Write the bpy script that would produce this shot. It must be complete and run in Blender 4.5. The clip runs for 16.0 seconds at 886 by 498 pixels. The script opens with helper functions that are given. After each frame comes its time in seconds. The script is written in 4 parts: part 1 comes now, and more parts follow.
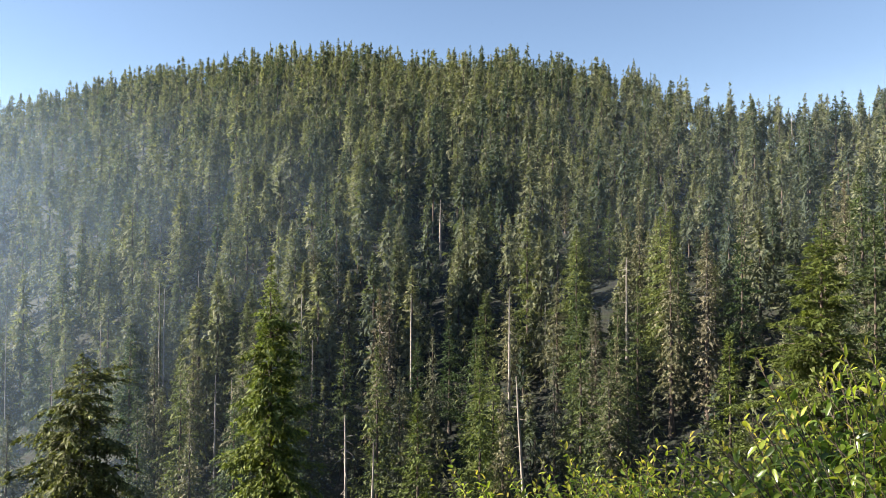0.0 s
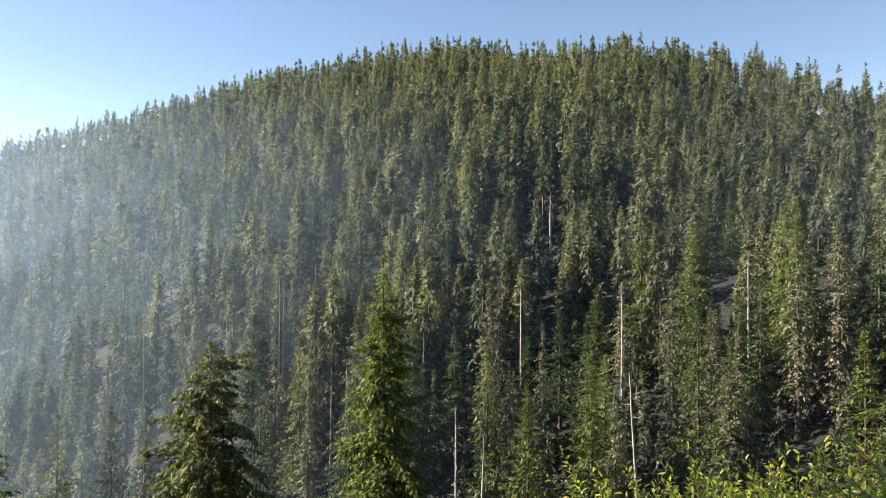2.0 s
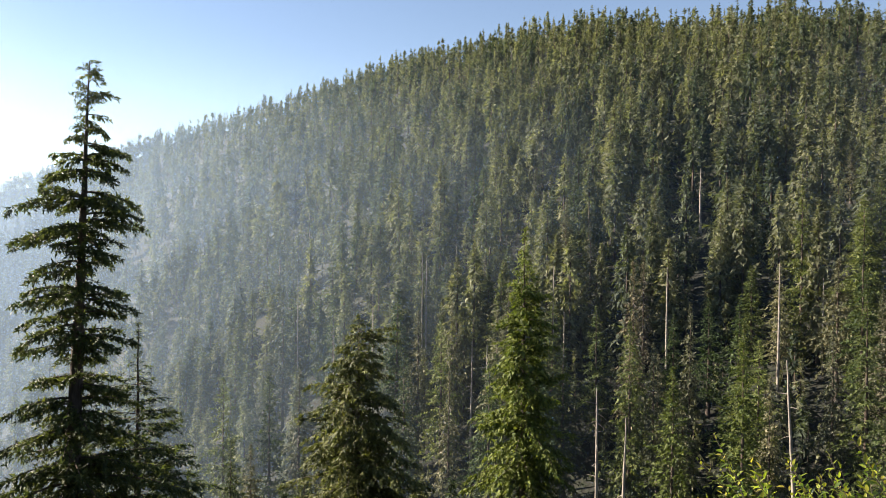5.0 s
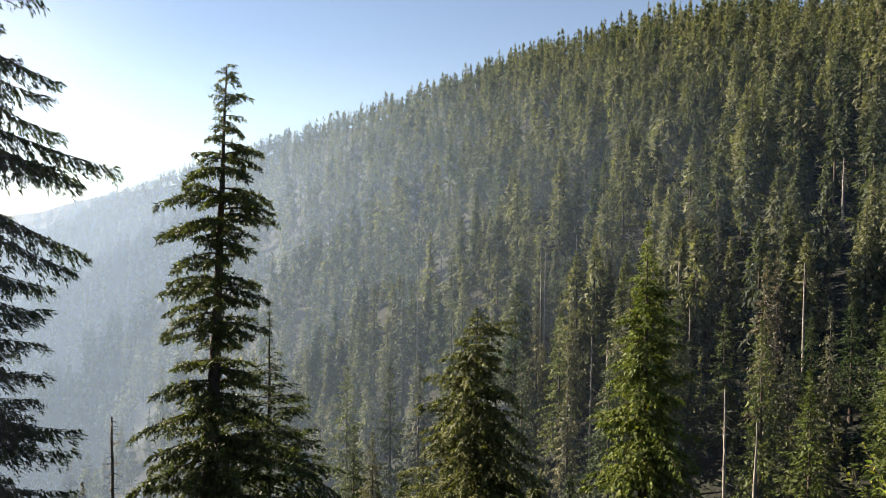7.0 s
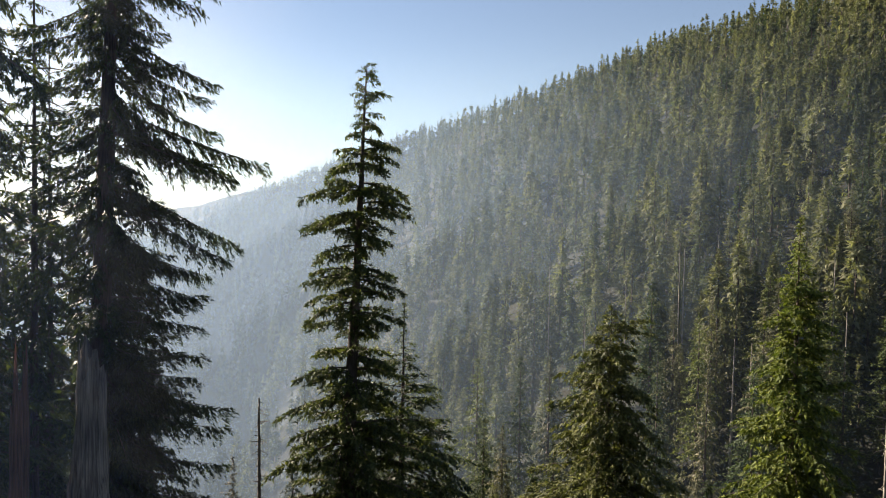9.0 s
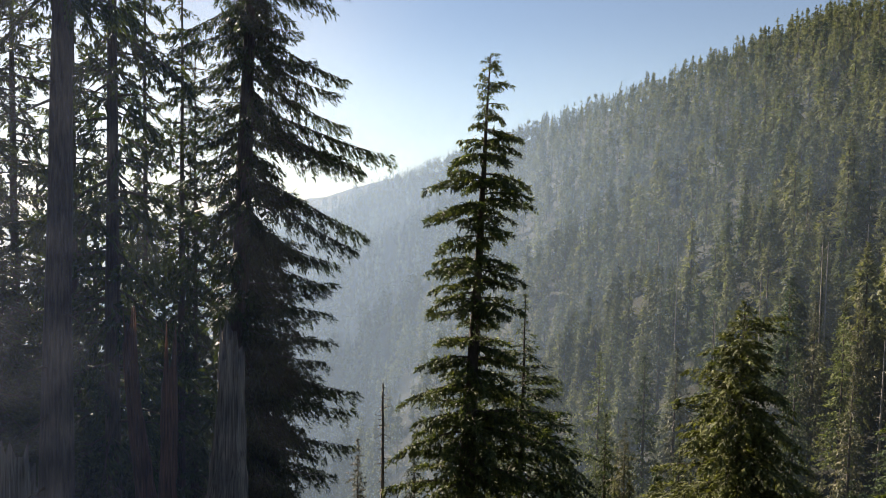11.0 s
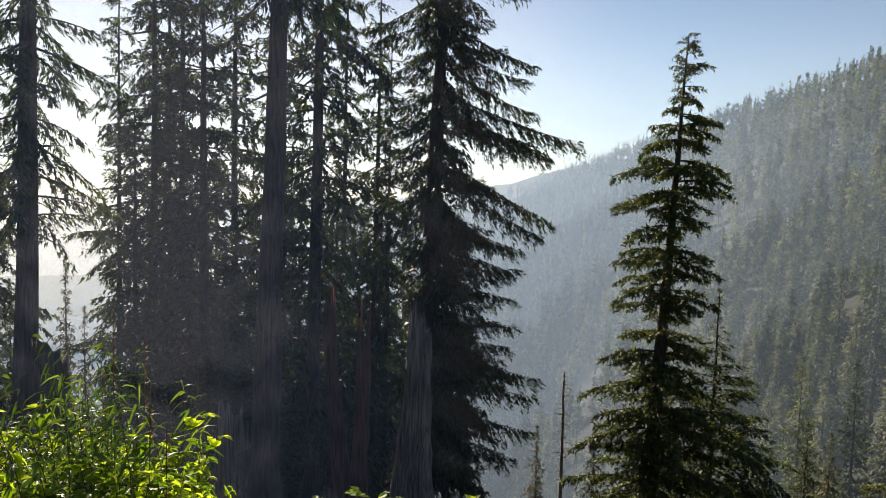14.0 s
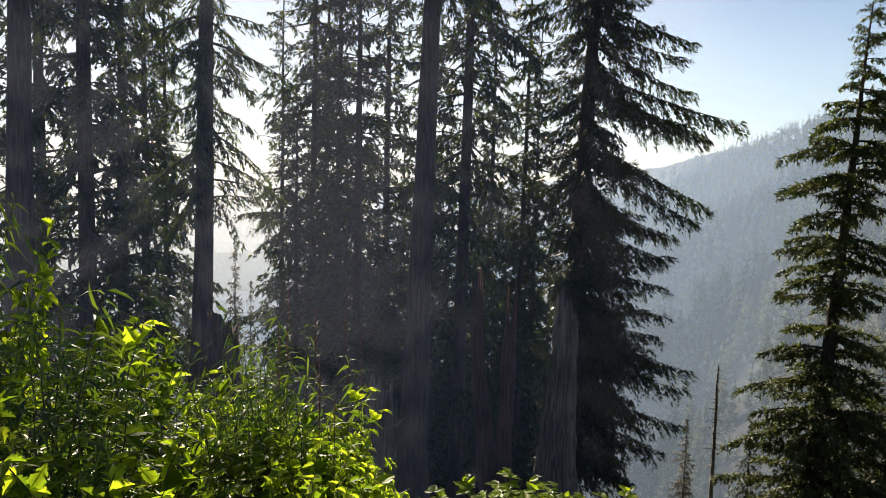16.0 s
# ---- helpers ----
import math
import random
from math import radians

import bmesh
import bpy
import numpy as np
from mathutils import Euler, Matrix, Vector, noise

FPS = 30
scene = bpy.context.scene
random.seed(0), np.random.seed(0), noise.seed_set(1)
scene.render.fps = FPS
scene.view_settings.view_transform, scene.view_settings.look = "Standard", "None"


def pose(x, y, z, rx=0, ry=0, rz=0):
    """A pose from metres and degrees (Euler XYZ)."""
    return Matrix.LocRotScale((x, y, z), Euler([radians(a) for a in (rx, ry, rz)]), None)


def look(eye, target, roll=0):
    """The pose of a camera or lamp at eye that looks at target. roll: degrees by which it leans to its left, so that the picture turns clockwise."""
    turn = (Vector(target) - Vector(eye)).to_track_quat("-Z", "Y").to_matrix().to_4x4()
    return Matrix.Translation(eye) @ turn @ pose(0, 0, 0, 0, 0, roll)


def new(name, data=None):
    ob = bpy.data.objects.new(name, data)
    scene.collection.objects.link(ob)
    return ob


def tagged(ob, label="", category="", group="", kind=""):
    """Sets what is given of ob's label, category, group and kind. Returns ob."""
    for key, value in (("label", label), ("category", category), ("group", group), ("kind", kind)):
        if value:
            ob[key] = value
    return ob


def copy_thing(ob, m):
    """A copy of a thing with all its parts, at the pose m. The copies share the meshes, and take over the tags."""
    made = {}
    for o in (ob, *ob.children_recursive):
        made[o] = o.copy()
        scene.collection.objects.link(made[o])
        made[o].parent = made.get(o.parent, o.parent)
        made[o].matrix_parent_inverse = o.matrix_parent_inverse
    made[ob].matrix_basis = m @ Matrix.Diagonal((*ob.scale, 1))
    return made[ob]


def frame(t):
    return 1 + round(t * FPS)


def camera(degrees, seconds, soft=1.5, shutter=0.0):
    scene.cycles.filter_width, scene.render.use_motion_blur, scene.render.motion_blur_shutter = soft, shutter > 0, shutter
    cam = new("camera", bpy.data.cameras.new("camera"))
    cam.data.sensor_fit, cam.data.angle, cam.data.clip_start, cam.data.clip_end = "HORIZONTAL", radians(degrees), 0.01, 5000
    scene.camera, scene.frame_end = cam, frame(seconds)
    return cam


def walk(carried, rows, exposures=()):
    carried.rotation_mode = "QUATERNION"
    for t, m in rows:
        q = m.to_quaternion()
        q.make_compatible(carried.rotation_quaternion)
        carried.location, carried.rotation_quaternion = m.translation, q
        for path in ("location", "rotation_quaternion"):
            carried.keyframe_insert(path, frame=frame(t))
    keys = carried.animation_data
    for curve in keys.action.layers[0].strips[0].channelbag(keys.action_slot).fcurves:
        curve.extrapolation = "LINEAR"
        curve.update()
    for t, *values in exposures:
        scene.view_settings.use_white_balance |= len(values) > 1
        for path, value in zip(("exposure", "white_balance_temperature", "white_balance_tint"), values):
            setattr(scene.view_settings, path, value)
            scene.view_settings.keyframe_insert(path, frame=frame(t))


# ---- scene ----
cam = camera(62.83, 16.0, soft=0.9)
EYE, ARM = 1.6, 0.25          # eye height; the camera turns at this radius round its holder
# seconds, yaw to the left, pitch, roll
ROWS = [
    (0.0, -0.00, 1.50, 0.00),
    (0.5, 2.01, 1.38, -0.15),
    (1.0, 4.04, 1.28, 0.01),
    (1.5, 6.26, 1.20, 0.13),
    (2.0, 8.62, 1.01, -0.07),
    (2.5, 10.96, 0.67, -0.18),
    (3.0, 13.15, 0.39, -0.26),
    (5.5, 21.51, -1.12, -0.36),
    (6.0, 23.71, -1.33, -0.18),
    (6.5, 26.16, -1.39, -0.23),
    (7.0, 28.98, -1.38, -0.54),
    (7.5, 32.27, -1.34, -0.85),
    (8.0, 35.20, -1.41, -0.99),
    (8.5, 37.39, -1.64, -1.01),
    (9.0, 39.36, -1.95, -0.97),
    (11.5, 51.23, -2.93, -1.22),
    (12.0, 53.50, -2.95, -1.38),
    (12.5, 56.11, -3.04, -1.47),
    (13.0, 58.66, -3.26, -1.73),
    (13.5, 60.82, -3.66, -1.95),
    (14.0, 63.30, -4.22, -1.71),
    (14.5, 66.35, -4.77, -1.36),
    (15.0, 69.53, -5.15, -1.41),
    (15.5, 72.36, -5.47, -1.59),
    (16.0, 74.76, -5.85, -1.70),
]


def eye_pose(yaw, pitch, roll):
    a = radians(yaw)
    return pose(-ARM * math.sin(a), ARM * math.cos(a) - ARM, EYE, 0, 0, yaw) @ pose(0, 0, 0, 90 + pitch, 0, 0) @ pose(0, 0, 0, 0, 0, -roll)


walk(cam, [(t, eye_pose(yaw, pitch, roll)) for t, yaw, pitch, roll in ROWS],
     exposures=[(0.0, 1.95, 6600, 13), (5.5, 1.77, 7050, 16), (9.0, 1.42, 7300, 17), (12.5, 1.16, 7300, 17), (16.0, 1.13, 7250, 17)])

# ---- daylight ----
SUN_AZ, SUN_EL = 90.0, 26.0   # degrees to the left of the first view, degrees above the horizon
world = bpy.data.worlds.new("sky")
scene.world = world
world.use_nodes = True
wn = world.node_tree.nodes
sky = wn.new("ShaderNodeTexSky")
sky.sky_type = "NISHITA"
sky.sun_disc = False
sky.sun_elevation, sky.sun_rotation = radians(SUN_EL), radians(-SUN_AZ)
sky.altitude, sky.air_density, sky.dust_density, sky.ozone_density = 900, 1.0, 0.02, 1.2
world.node_tree.links.new(sky.outputs[0], wn["Background"].inputs[0])
wn["Background"].inputs[1].default_value = 0.055
sun = new("sun", bpy.data.lights.new("sun", "SUN"))
sun.data.energy, sun.data.angle, sun.data.color = 5.0, radians(0.6), (1.0, 0.93, 0.81)
a_, e_ = radians(SUN_AZ), radians(SUN_EL)
sun_way = Vector((-math.sin(a_) * math.cos(e_), math.cos(a_) * math.cos(e_), math.sin(e_)))
sun.matrix_world = look(sun_way * 50, (0, 0, 0))


# ---- materials ----
def material(name):
    m = bpy.data.materials.new(name)
    m.use_nodes = True
    return m, m.node_tree.nodes, m.node_tree.links, m.node_tree.nodes["Principled BSDF"]


def ramp(nodes, stops):
    r = nodes.new("ShaderNodeValToRGB")
    while len(r.color_ramp.elements) < len(stops):
        r.color_ramp.elements.new(0.5)
    for e, (p, c) in zip(r.color_ramp.elements, stops):
        e.position, e.color = p, (*c, 1)
    return r


def noise_node(nodes, links, scale, detail=4.0, coord="Object", stretch=None):
    tc = nodes.new("ShaderNodeTexCoord")
    n = nodes.new("ShaderNodeTexNoise")
    n.inputs["Scale"].default_value, n.inputs["Detail"].default_value = scale, detail
    if stretch:
        mp = nodes.new("ShaderNodeMapping")
        mp.inputs["Scale"].default_value = stretch
        links.new(tc.outputs[coord], mp.inputs["Vector"])
        links.new(mp.outputs["Vector"], n.inputs["Vector"])
    else:
        links.new(tc.outputs[coord], n.inputs["Vector"])
    return n


def math_node(nodes, links, op, a, b):
    n = nodes.new("ShaderNodeMath")
    n.operation = op
    for i, v in enumerate((a, b)):
        if isinstance(v, (int, float)):
            n.inputs[i].default_value = v
        else:
            links.new(v, n.inputs[i])
    return n.outputs[0]


def mix_node(nodes, links, kind, fac, a, b):
    n = nodes.new("ShaderNodeMix")
    n.data_type, n.blend_type = "RGBA", kind
    for sock, v in ((n.inputs[0], fac), (n.inputs[6], a), (n.inputs[7], b)):
        if isinstance(v, (int, float)):
            sock.default_value = v
        elif isinstance(v, tuple):
            sock.default_value = (*v, 1)
        else:
            links.new(v, sock)
    return n.outputs[2]


def foliage(name, dark, mid, light, glow=0.25, gloss=0.5, tint=False, grain=0.0, spread=1.0, sheen=0.15):
    """Needles or leaves: colour varies from clump to clump and from plant to plant; some light comes through."""
    m, n, l, b = material(name)
    geo, info = n.new("ShaderNodeNewGeometry"), n.new("ShaderNodeObjectInfo")
    r = ramp(n, [(0.0, dark), (0.5, mid), (1.0, light)])
    l.new(geo.outputs["Random Per Island"], r.inputs[0])
    if tint:
        at = n.new("ShaderNodeAttribute")
        at.attribute_name = "tint"
        v = at.outputs["Fac"]
    else:
        v = info.outputs["Random"]
    # per-plant tone: kinds differ, and sunlit against shaded trees is put in too
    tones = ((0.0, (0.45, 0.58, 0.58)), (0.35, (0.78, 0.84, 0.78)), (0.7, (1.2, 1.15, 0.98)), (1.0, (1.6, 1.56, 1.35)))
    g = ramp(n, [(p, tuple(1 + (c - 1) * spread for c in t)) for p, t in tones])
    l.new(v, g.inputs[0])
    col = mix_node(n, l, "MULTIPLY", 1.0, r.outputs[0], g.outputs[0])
    if grain:
        fine = noise_node(n, l, grain, 6.0)
        fr = ramp(n, [(0.32, (0.62, 0.64, 0.63)), (0.5, (1.02, 1.02, 1.02)), (0.68, (1.4, 1.38, 1.32))])
        l.new(fine.outputs[0], fr.inputs[0])
        col = mix_node(n, l, "MULTIPLY", 1.0, col, fr.outputs[0])
        bp = n.new("ShaderNodeBump")
        bp.inputs["Strength"].default_value, bp.inputs["Distance"].default_value = 1.0, 0.25
        l.new(fine.outputs[0], bp.inputs["Height"])
        l.new(bp.outputs[0], b.inputs["Normal"])
    l.new(col, b.inputs["Base Color"])
    b.inputs["Roughness"].default_value = gloss
    b.inputs["Specular IOR Level"].default_value = sheen
    if glow:
        tr = n.new("ShaderNodeBsdfTranslucent")
        l.new(mix_node(n, l, "MULTIPLY", 1.0, col, (1.5, 1.6, 0.7)), tr.inputs[0])
        mx = n.new("ShaderNodeMixShader")
        mx.inputs[0].default_value = glow
        l.new(b.outputs[0], mx.inputs[1])
        l.new(tr.outputs[0], mx.inputs[2])
        l.new(mx.outputs[0], n["Material Output"].inputs[0])
    return m


def wood(name, dark, light, grain=(7, 7, 0.7), rough=0.9, bump=0.6):
    """Bark or bare wood with a grain along the stem and blotches across it."""
    m, n, l, b = material(name)
    fine = noise_node(n, l, 3.0, 6.0, stretch=grain)
    big = noise_node(n, l, 0.8, 3.0)
    r = ramp(n, [(0.3, dark), (0.7, light)])
    l.new(fine.outputs[0], r.inputs[0])
    r2 = ramp(n, [(0.35, (0.6, 0.6, 0.6)), (0.65, (1.2, 1.15, 1.05))])
    l.new(big.outputs[0], r2.inputs[0])
    l.new(mix_node(n, l, "MULTIPLY", 1.0, r.outputs[0], r2.outputs[0]), b.inputs["Base Color"])
    bp = n.new("ShaderNodeBump")
    bp.inputs["Strength"].default_value, bp.inputs["Distance"].default_value = bump, 0.08
    l.new(fine.outputs[0], bp.inputs["Height"])
    l.new(bp.outputs[0], b.inputs["Normal"])
    b.inputs["Roughness"].default_value = rough
    return m


M_DARK = foliage("hemlock_needles", spread=0.5, grain=2.2, dark=(0.022, 0.034, 0.017), mid=(0.044, 0.06, 0.026), light=(0.08, 0.096, 0.042))
M_GREEN = foliage("fir_needles", grain=2.2, dark=(0.04, 0.056, 0.022), mid=(0.078, 0.098, 0.036), light=(0.135, 0.15, 0.06))
M_OLIVE = foliage("mossy_needles", spread=0.0, grain=2.2, dark=(0.03, 0.044, 0.018), mid=(0.062, 0.08, 0.028), light=(0.112, 0.124, 0.044))
M_OLD = foliage("old_needles", spread=0.0, grain=2.2, dark=(0.045, 0.054, 0.02), mid=(0.092, 0.102, 0.034), light=(0.15, 0.155, 0.058))
M_LIME = foliage("sunlit_needles", spread=0.1, grain=2.2, dark=(0.046, 0.068, 0.017), mid=(0.096, 0.122, 0.027), light=(0.165, 0.187, 0.045))
M_YOUNG = foliage("young_needles", spread=0.2, grain=2.2, dark=(0.045, 0.064, 0.015), mid=(0.078, 0.098, 0.024), light=(0.12, 0.138, 0.036))
M_LICHEN = foliage("lichened_needles", grain=1.3, dark=(0.05, 0.056, 0.034), mid=(0.09, 0.092, 0.058), light=(0.16, 0.152, 0.11), glow=0.15)
M_BROWN = foliage("dead_needles", grain=1.3, dark=(0.06, 0.056, 0.038), mid=(0.11, 0.098, 0.066), light=(0.2, 0.17, 0.125), glow=0.1)
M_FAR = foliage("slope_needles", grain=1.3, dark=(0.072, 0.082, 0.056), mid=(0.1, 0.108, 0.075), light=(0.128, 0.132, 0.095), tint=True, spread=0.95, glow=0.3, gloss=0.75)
M_WILLOW = foliage("willow_leaf", spread=0.7, dark=(0.035, 0.065, 0.014), mid=(0.16, 0.23, 0.034), light=(0.32, 0.37, 0.065), glow=0.5, gloss=0.3, sheen=0.6)
M_YELLOW = foliage("yellowing_leaf", spread=0.4, dark=(0.14, 0.2, 0.03), mid=(0.3, 0.3, 0.045), light=(0.48, 0.4, 0.08), glow=0.4, gloss=0.4)
# fireweed leaf: colour darkened for the shaded side of the thicket
M_WEED = foliage("fireweed_leaf", spread=0.4, dark=(0.035, 0.07, 0.017), mid=(0.085, 0.145, 0.027), light=(0.18, 0.24, 0.04), glow=0.52, gloss=0.42, sheen=0.6)
# salmonberry leaf: colour and glow raised for the thicket's sunlit end
M_BERRY = foliage("salmonberry_leaf", spread=0.4, dark=(0.08, 0.14, 0.016), mid=(0.23, 0.31, 0.032), light=(0.42, 0.48, 0.055), glow=0.72, gloss=0.42, sheen=0.6)
M_SEED = foliage("seed_pod", spread=0.4, dark=(0.1, 0.05, 0.045), mid=(0.15, 0.08, 0.065), light=(0.22, 0.14, 0.11), glow=0.2)
M_BARK = wood("hemlock_bark", (0.035, 0.026, 0.02), (0.12, 0.09, 0.07))
M_GREY = wood("grey_dead_wood", (0.15, 0.13, 0.11), (0.38, 0.35, 0.31), bump=0.3)
M_ROT = wood("rotten_grey_wood", (0.07, 0.055, 0.045), (0.36, 0.31, 0.26), grain=(6, 6, 0.35), bump=1.0)
M_RED = wood("rotten_red_wood", (0.06, 0.03, 0.02), (0.2, 0.1, 0.065), grain=(6, 6, 0.35), bump=1.0)
M_STEM = wood("green_stem", (0.07, 0.09, 0.03), (0.16, 0.15, 0.06), bump=0.1)
M_TWIG = wood("brown_twig", (0.05, 0.035, 0.025), (0.13, 0.1, 0.07), bump=0.1)


def soil():
    m, n, l, b = material("forest_floor")
    a, c = noise_node(n, l, 0.9, 8.0), noise_node(n, l, 0.05, 3.0)
    # darker than humus: the shade between the trees is put into this colour
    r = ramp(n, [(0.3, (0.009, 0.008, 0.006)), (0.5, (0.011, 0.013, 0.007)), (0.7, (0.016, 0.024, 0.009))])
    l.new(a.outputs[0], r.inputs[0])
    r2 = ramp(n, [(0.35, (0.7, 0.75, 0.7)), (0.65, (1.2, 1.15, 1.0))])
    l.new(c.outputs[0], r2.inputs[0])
    l.new(mix_node(n, l, "MULTIPLY", 1.0, r.outputs[0], r2.outputs[0]), b.inputs["Base Color"])
    bp = n.new("ShaderNodeBump")
    bp.inputs["Distance"].default_value = 0.4
    l.new(a.outputs[0], bp.inputs["Height"])
    l.new(bp.outputs[0], b.inputs["Normal"])
    b.inputs["Roughness"].default_value = 0.95
    return m


M_SOIL = soil()


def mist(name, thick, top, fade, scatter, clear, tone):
    """See-through sheet standing in for haze: most light goes straight on, the rest is scattered. It thins out upwards
    and towards the clear east.
    """
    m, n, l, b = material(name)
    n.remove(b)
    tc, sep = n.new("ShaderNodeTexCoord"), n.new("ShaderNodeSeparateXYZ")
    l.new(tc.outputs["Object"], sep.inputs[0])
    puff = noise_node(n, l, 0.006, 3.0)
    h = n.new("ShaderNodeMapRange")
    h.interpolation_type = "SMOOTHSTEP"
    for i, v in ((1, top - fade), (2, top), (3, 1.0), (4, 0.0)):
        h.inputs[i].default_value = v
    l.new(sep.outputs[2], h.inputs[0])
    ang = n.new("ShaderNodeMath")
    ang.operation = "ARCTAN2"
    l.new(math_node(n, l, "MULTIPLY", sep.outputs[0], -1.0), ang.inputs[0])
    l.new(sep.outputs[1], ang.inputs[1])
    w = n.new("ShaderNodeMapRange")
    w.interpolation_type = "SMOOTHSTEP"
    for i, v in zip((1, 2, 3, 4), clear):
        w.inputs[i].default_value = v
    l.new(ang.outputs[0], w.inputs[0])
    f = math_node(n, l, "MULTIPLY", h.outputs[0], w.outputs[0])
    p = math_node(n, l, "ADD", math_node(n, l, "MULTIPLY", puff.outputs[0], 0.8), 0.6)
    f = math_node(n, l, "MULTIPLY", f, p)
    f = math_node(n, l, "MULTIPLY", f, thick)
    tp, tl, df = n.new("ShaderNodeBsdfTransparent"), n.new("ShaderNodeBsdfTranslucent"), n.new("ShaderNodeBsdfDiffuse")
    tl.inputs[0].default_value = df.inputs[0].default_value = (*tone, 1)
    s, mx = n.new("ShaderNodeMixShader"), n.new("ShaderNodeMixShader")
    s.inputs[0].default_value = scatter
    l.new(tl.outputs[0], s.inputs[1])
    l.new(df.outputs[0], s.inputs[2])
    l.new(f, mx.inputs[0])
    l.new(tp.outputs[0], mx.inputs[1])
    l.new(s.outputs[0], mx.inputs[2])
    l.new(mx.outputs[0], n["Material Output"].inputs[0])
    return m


# ---- mesh tools ----
def mesh_of(name, V, faces, mats, which=None, tint=None):
    """A mesh from corner places and a list of index arrays (three or four corners a face)."""
    me = bpy.data.meshes.new(name)
    V = np.ascontiguousarray(V, np.float32)
    faces = [np.asarray(f, np.int32) for f in faces if len(f)]
    loops = np.concatenate([f.ravel() for f in faces])
    sizes = np.concatenate([np.full(len(f), f.shape[1], np.int32) for f in faces])
    me.vertices.add(len(V))
    me.vertices.foreach_set("co", V.ravel())
    me.loops.add(len(loops))
    me.loops.foreach_set("vertex_index", loops)
    me.polygons.add(len(sizes))
    me.polygons.foreach_set("loop_start", np.concatenate([[0], np.cumsum(sizes)[:-1]]).astype(np.int32))
    for m in mats:
        me.materials.append(m)
    if which is not None:
        me.polygons.foreach_set("material_index", np.asarray(which, np.int32))
    if tint is not None:
        me.attributes.new("tint", "FLOAT", "POINT").data.foreach_set("value", np.asarray(tint, np.float32))
    me.update(calc_edges=True)
    return me


def part(name, me, parent, label="", smooth=False):
    ob = new(name, me)
    ob.parent = parent
    if smooth:
        me.polygons.foreach_set("use_smooth", np.ones(len(me.polygons), bool))
    return tagged(ob, label)


def thing(name, label, category, group="", kind=""):
    return tagged(new(name), label, category, group, kind)


def unit(v):
    return v / np.maximum(np.linalg.norm(v, axis=-1, keepdims=True), 1e-9)


def kites(base, way, across, length, width, sag=0.0):
    """Small folded diamond sprays: base to tip along way, widest before the middle."""
    n = len(base)
    tip = base + way * length[:, None]
    tip[:, 2] -= sag * length
    mid = base + way * (length * 0.45)[:, None]
    mid[:, 2] -= 0.1 * length
    V = np.stack([base, mid + across * width[:, None], tip, mid - across * width[:, None]], 1)
    return V.reshape(-1, 3), np.arange(4 * n).reshape(n, 4)


def tubes(P, R, sides=4, cap=False):
    """Tapered stems: P (n, k, 3) the middles, R (n, k) the radii."""
    n, k, _ = P.shape
    T = unit(np.gradient(P, axis=1))
    ref = np.where(np.abs(T[..., 2:3]) > 0.9, np.array([1.0, 0, 0]), np.array([0, 0, 1.0]))
    A = unit(np.cross(T, ref))
    B = np.cross(T, A)
    a = np.linspace(0, 2 * np.pi, sides, endpoint=False)
    ring = np.cos(a)[:, None] * A[:, :, None] + np.sin(a)[:, None] * B[:, :, None]
    V = (P[:, :, None] + ring * R[:, :, None, None]).reshape(-1, 3)
    i, j, s = np.meshgrid(np.arange(n), np.arange(k - 1), np.arange(sides), indexing="ij")
    b = (i * k + j) * sides
    t = (s + 1) % sides
    F = np.stack([b + s, b + t, b + sides + t, b + sides + s], -1).reshape(-1, 4)
    return V, F


def join(pieces):
    V, F, o = [], [], 0
    for v, f in pieces:
        V.append(v)
        F.append(f + o)
        o += len(v)
    return np.concatenate(V), np.concatenate(F)


def stem(rng, H, r0, r1, lean=0.0, sides=10, rings=14, wobble=0.02, power=0.8, flare=1.0):
    """One trunk: tapered, slightly crooked, with a flared foot and a knotty skin."""
    h = np.linspace(0, 1, rings)
    P = np.zeros((1, rings, 3))
    P[0, :, 2] = h * H
    P[0, :, 0] = lean * h * H + np.cumsum(rng.normal(0, wobble, rings)) * h
    P[0, :, 1] = np.cumsum(rng.normal(0, wobble, rings)) * h
    R = (r1 + (r0 - r1) * (1 - h) ** power)[None]
    R = R * (1 + flare * np.exp(-h * H / (2.2 * r0 + 0.3)) * 0.6)
    V, F = tubes(P, R, sides)
    k = np.repeat(P[0], sides, 0)
    V = k + (V - k) * (1 + rng.normal(0, 0.06, (len(V), 1)))
    return V, F, P[0]


# ---- the ground: one sheet, a valley with a long wooded ridge across it ----
AZ = [-180, -120, -75, -38, -31, -24, -20, -16, -12, -5, 2, 7, 13, 23, 34, 43, 50, 57, 63, 75, 110, 140, 180]
CREST_EL = [16, 16, 13, 10.2, 10.4, 10.7, 12.0, 14.2, 15.1, 16.2, 16.0, 16.7, 16.2, 14.0, 9.9, 6.7, 4.1, 1.3, -1.0, -8.0, -10.0, 8, 16]
CREST_D = [110, 110, 190, 250, 275, 310, 345, 400, 470, 560, 600, 620, 630, 680, 780, 880, 990, 1150, 1300, 1500, 1500, 500, 110]
FOOT_D = [3, 3, 40, 70, 75, 80, 82, 84, 86, 90, 92, 94, 98, 112, 140, 180, 230, 280, 300, 320, 320, 60, 3]
SLOPE = [0.0, 0.0, 0.25, 0.36, 0.38, 0.4, 0.41, 0.42, 0.42, 0.42, 0.42, 0.42, 0.42, 0.42, 0.43, 0.45, 0.46, 0.48, 0.5, 0.5, 0.24, 0.1, 0.0]


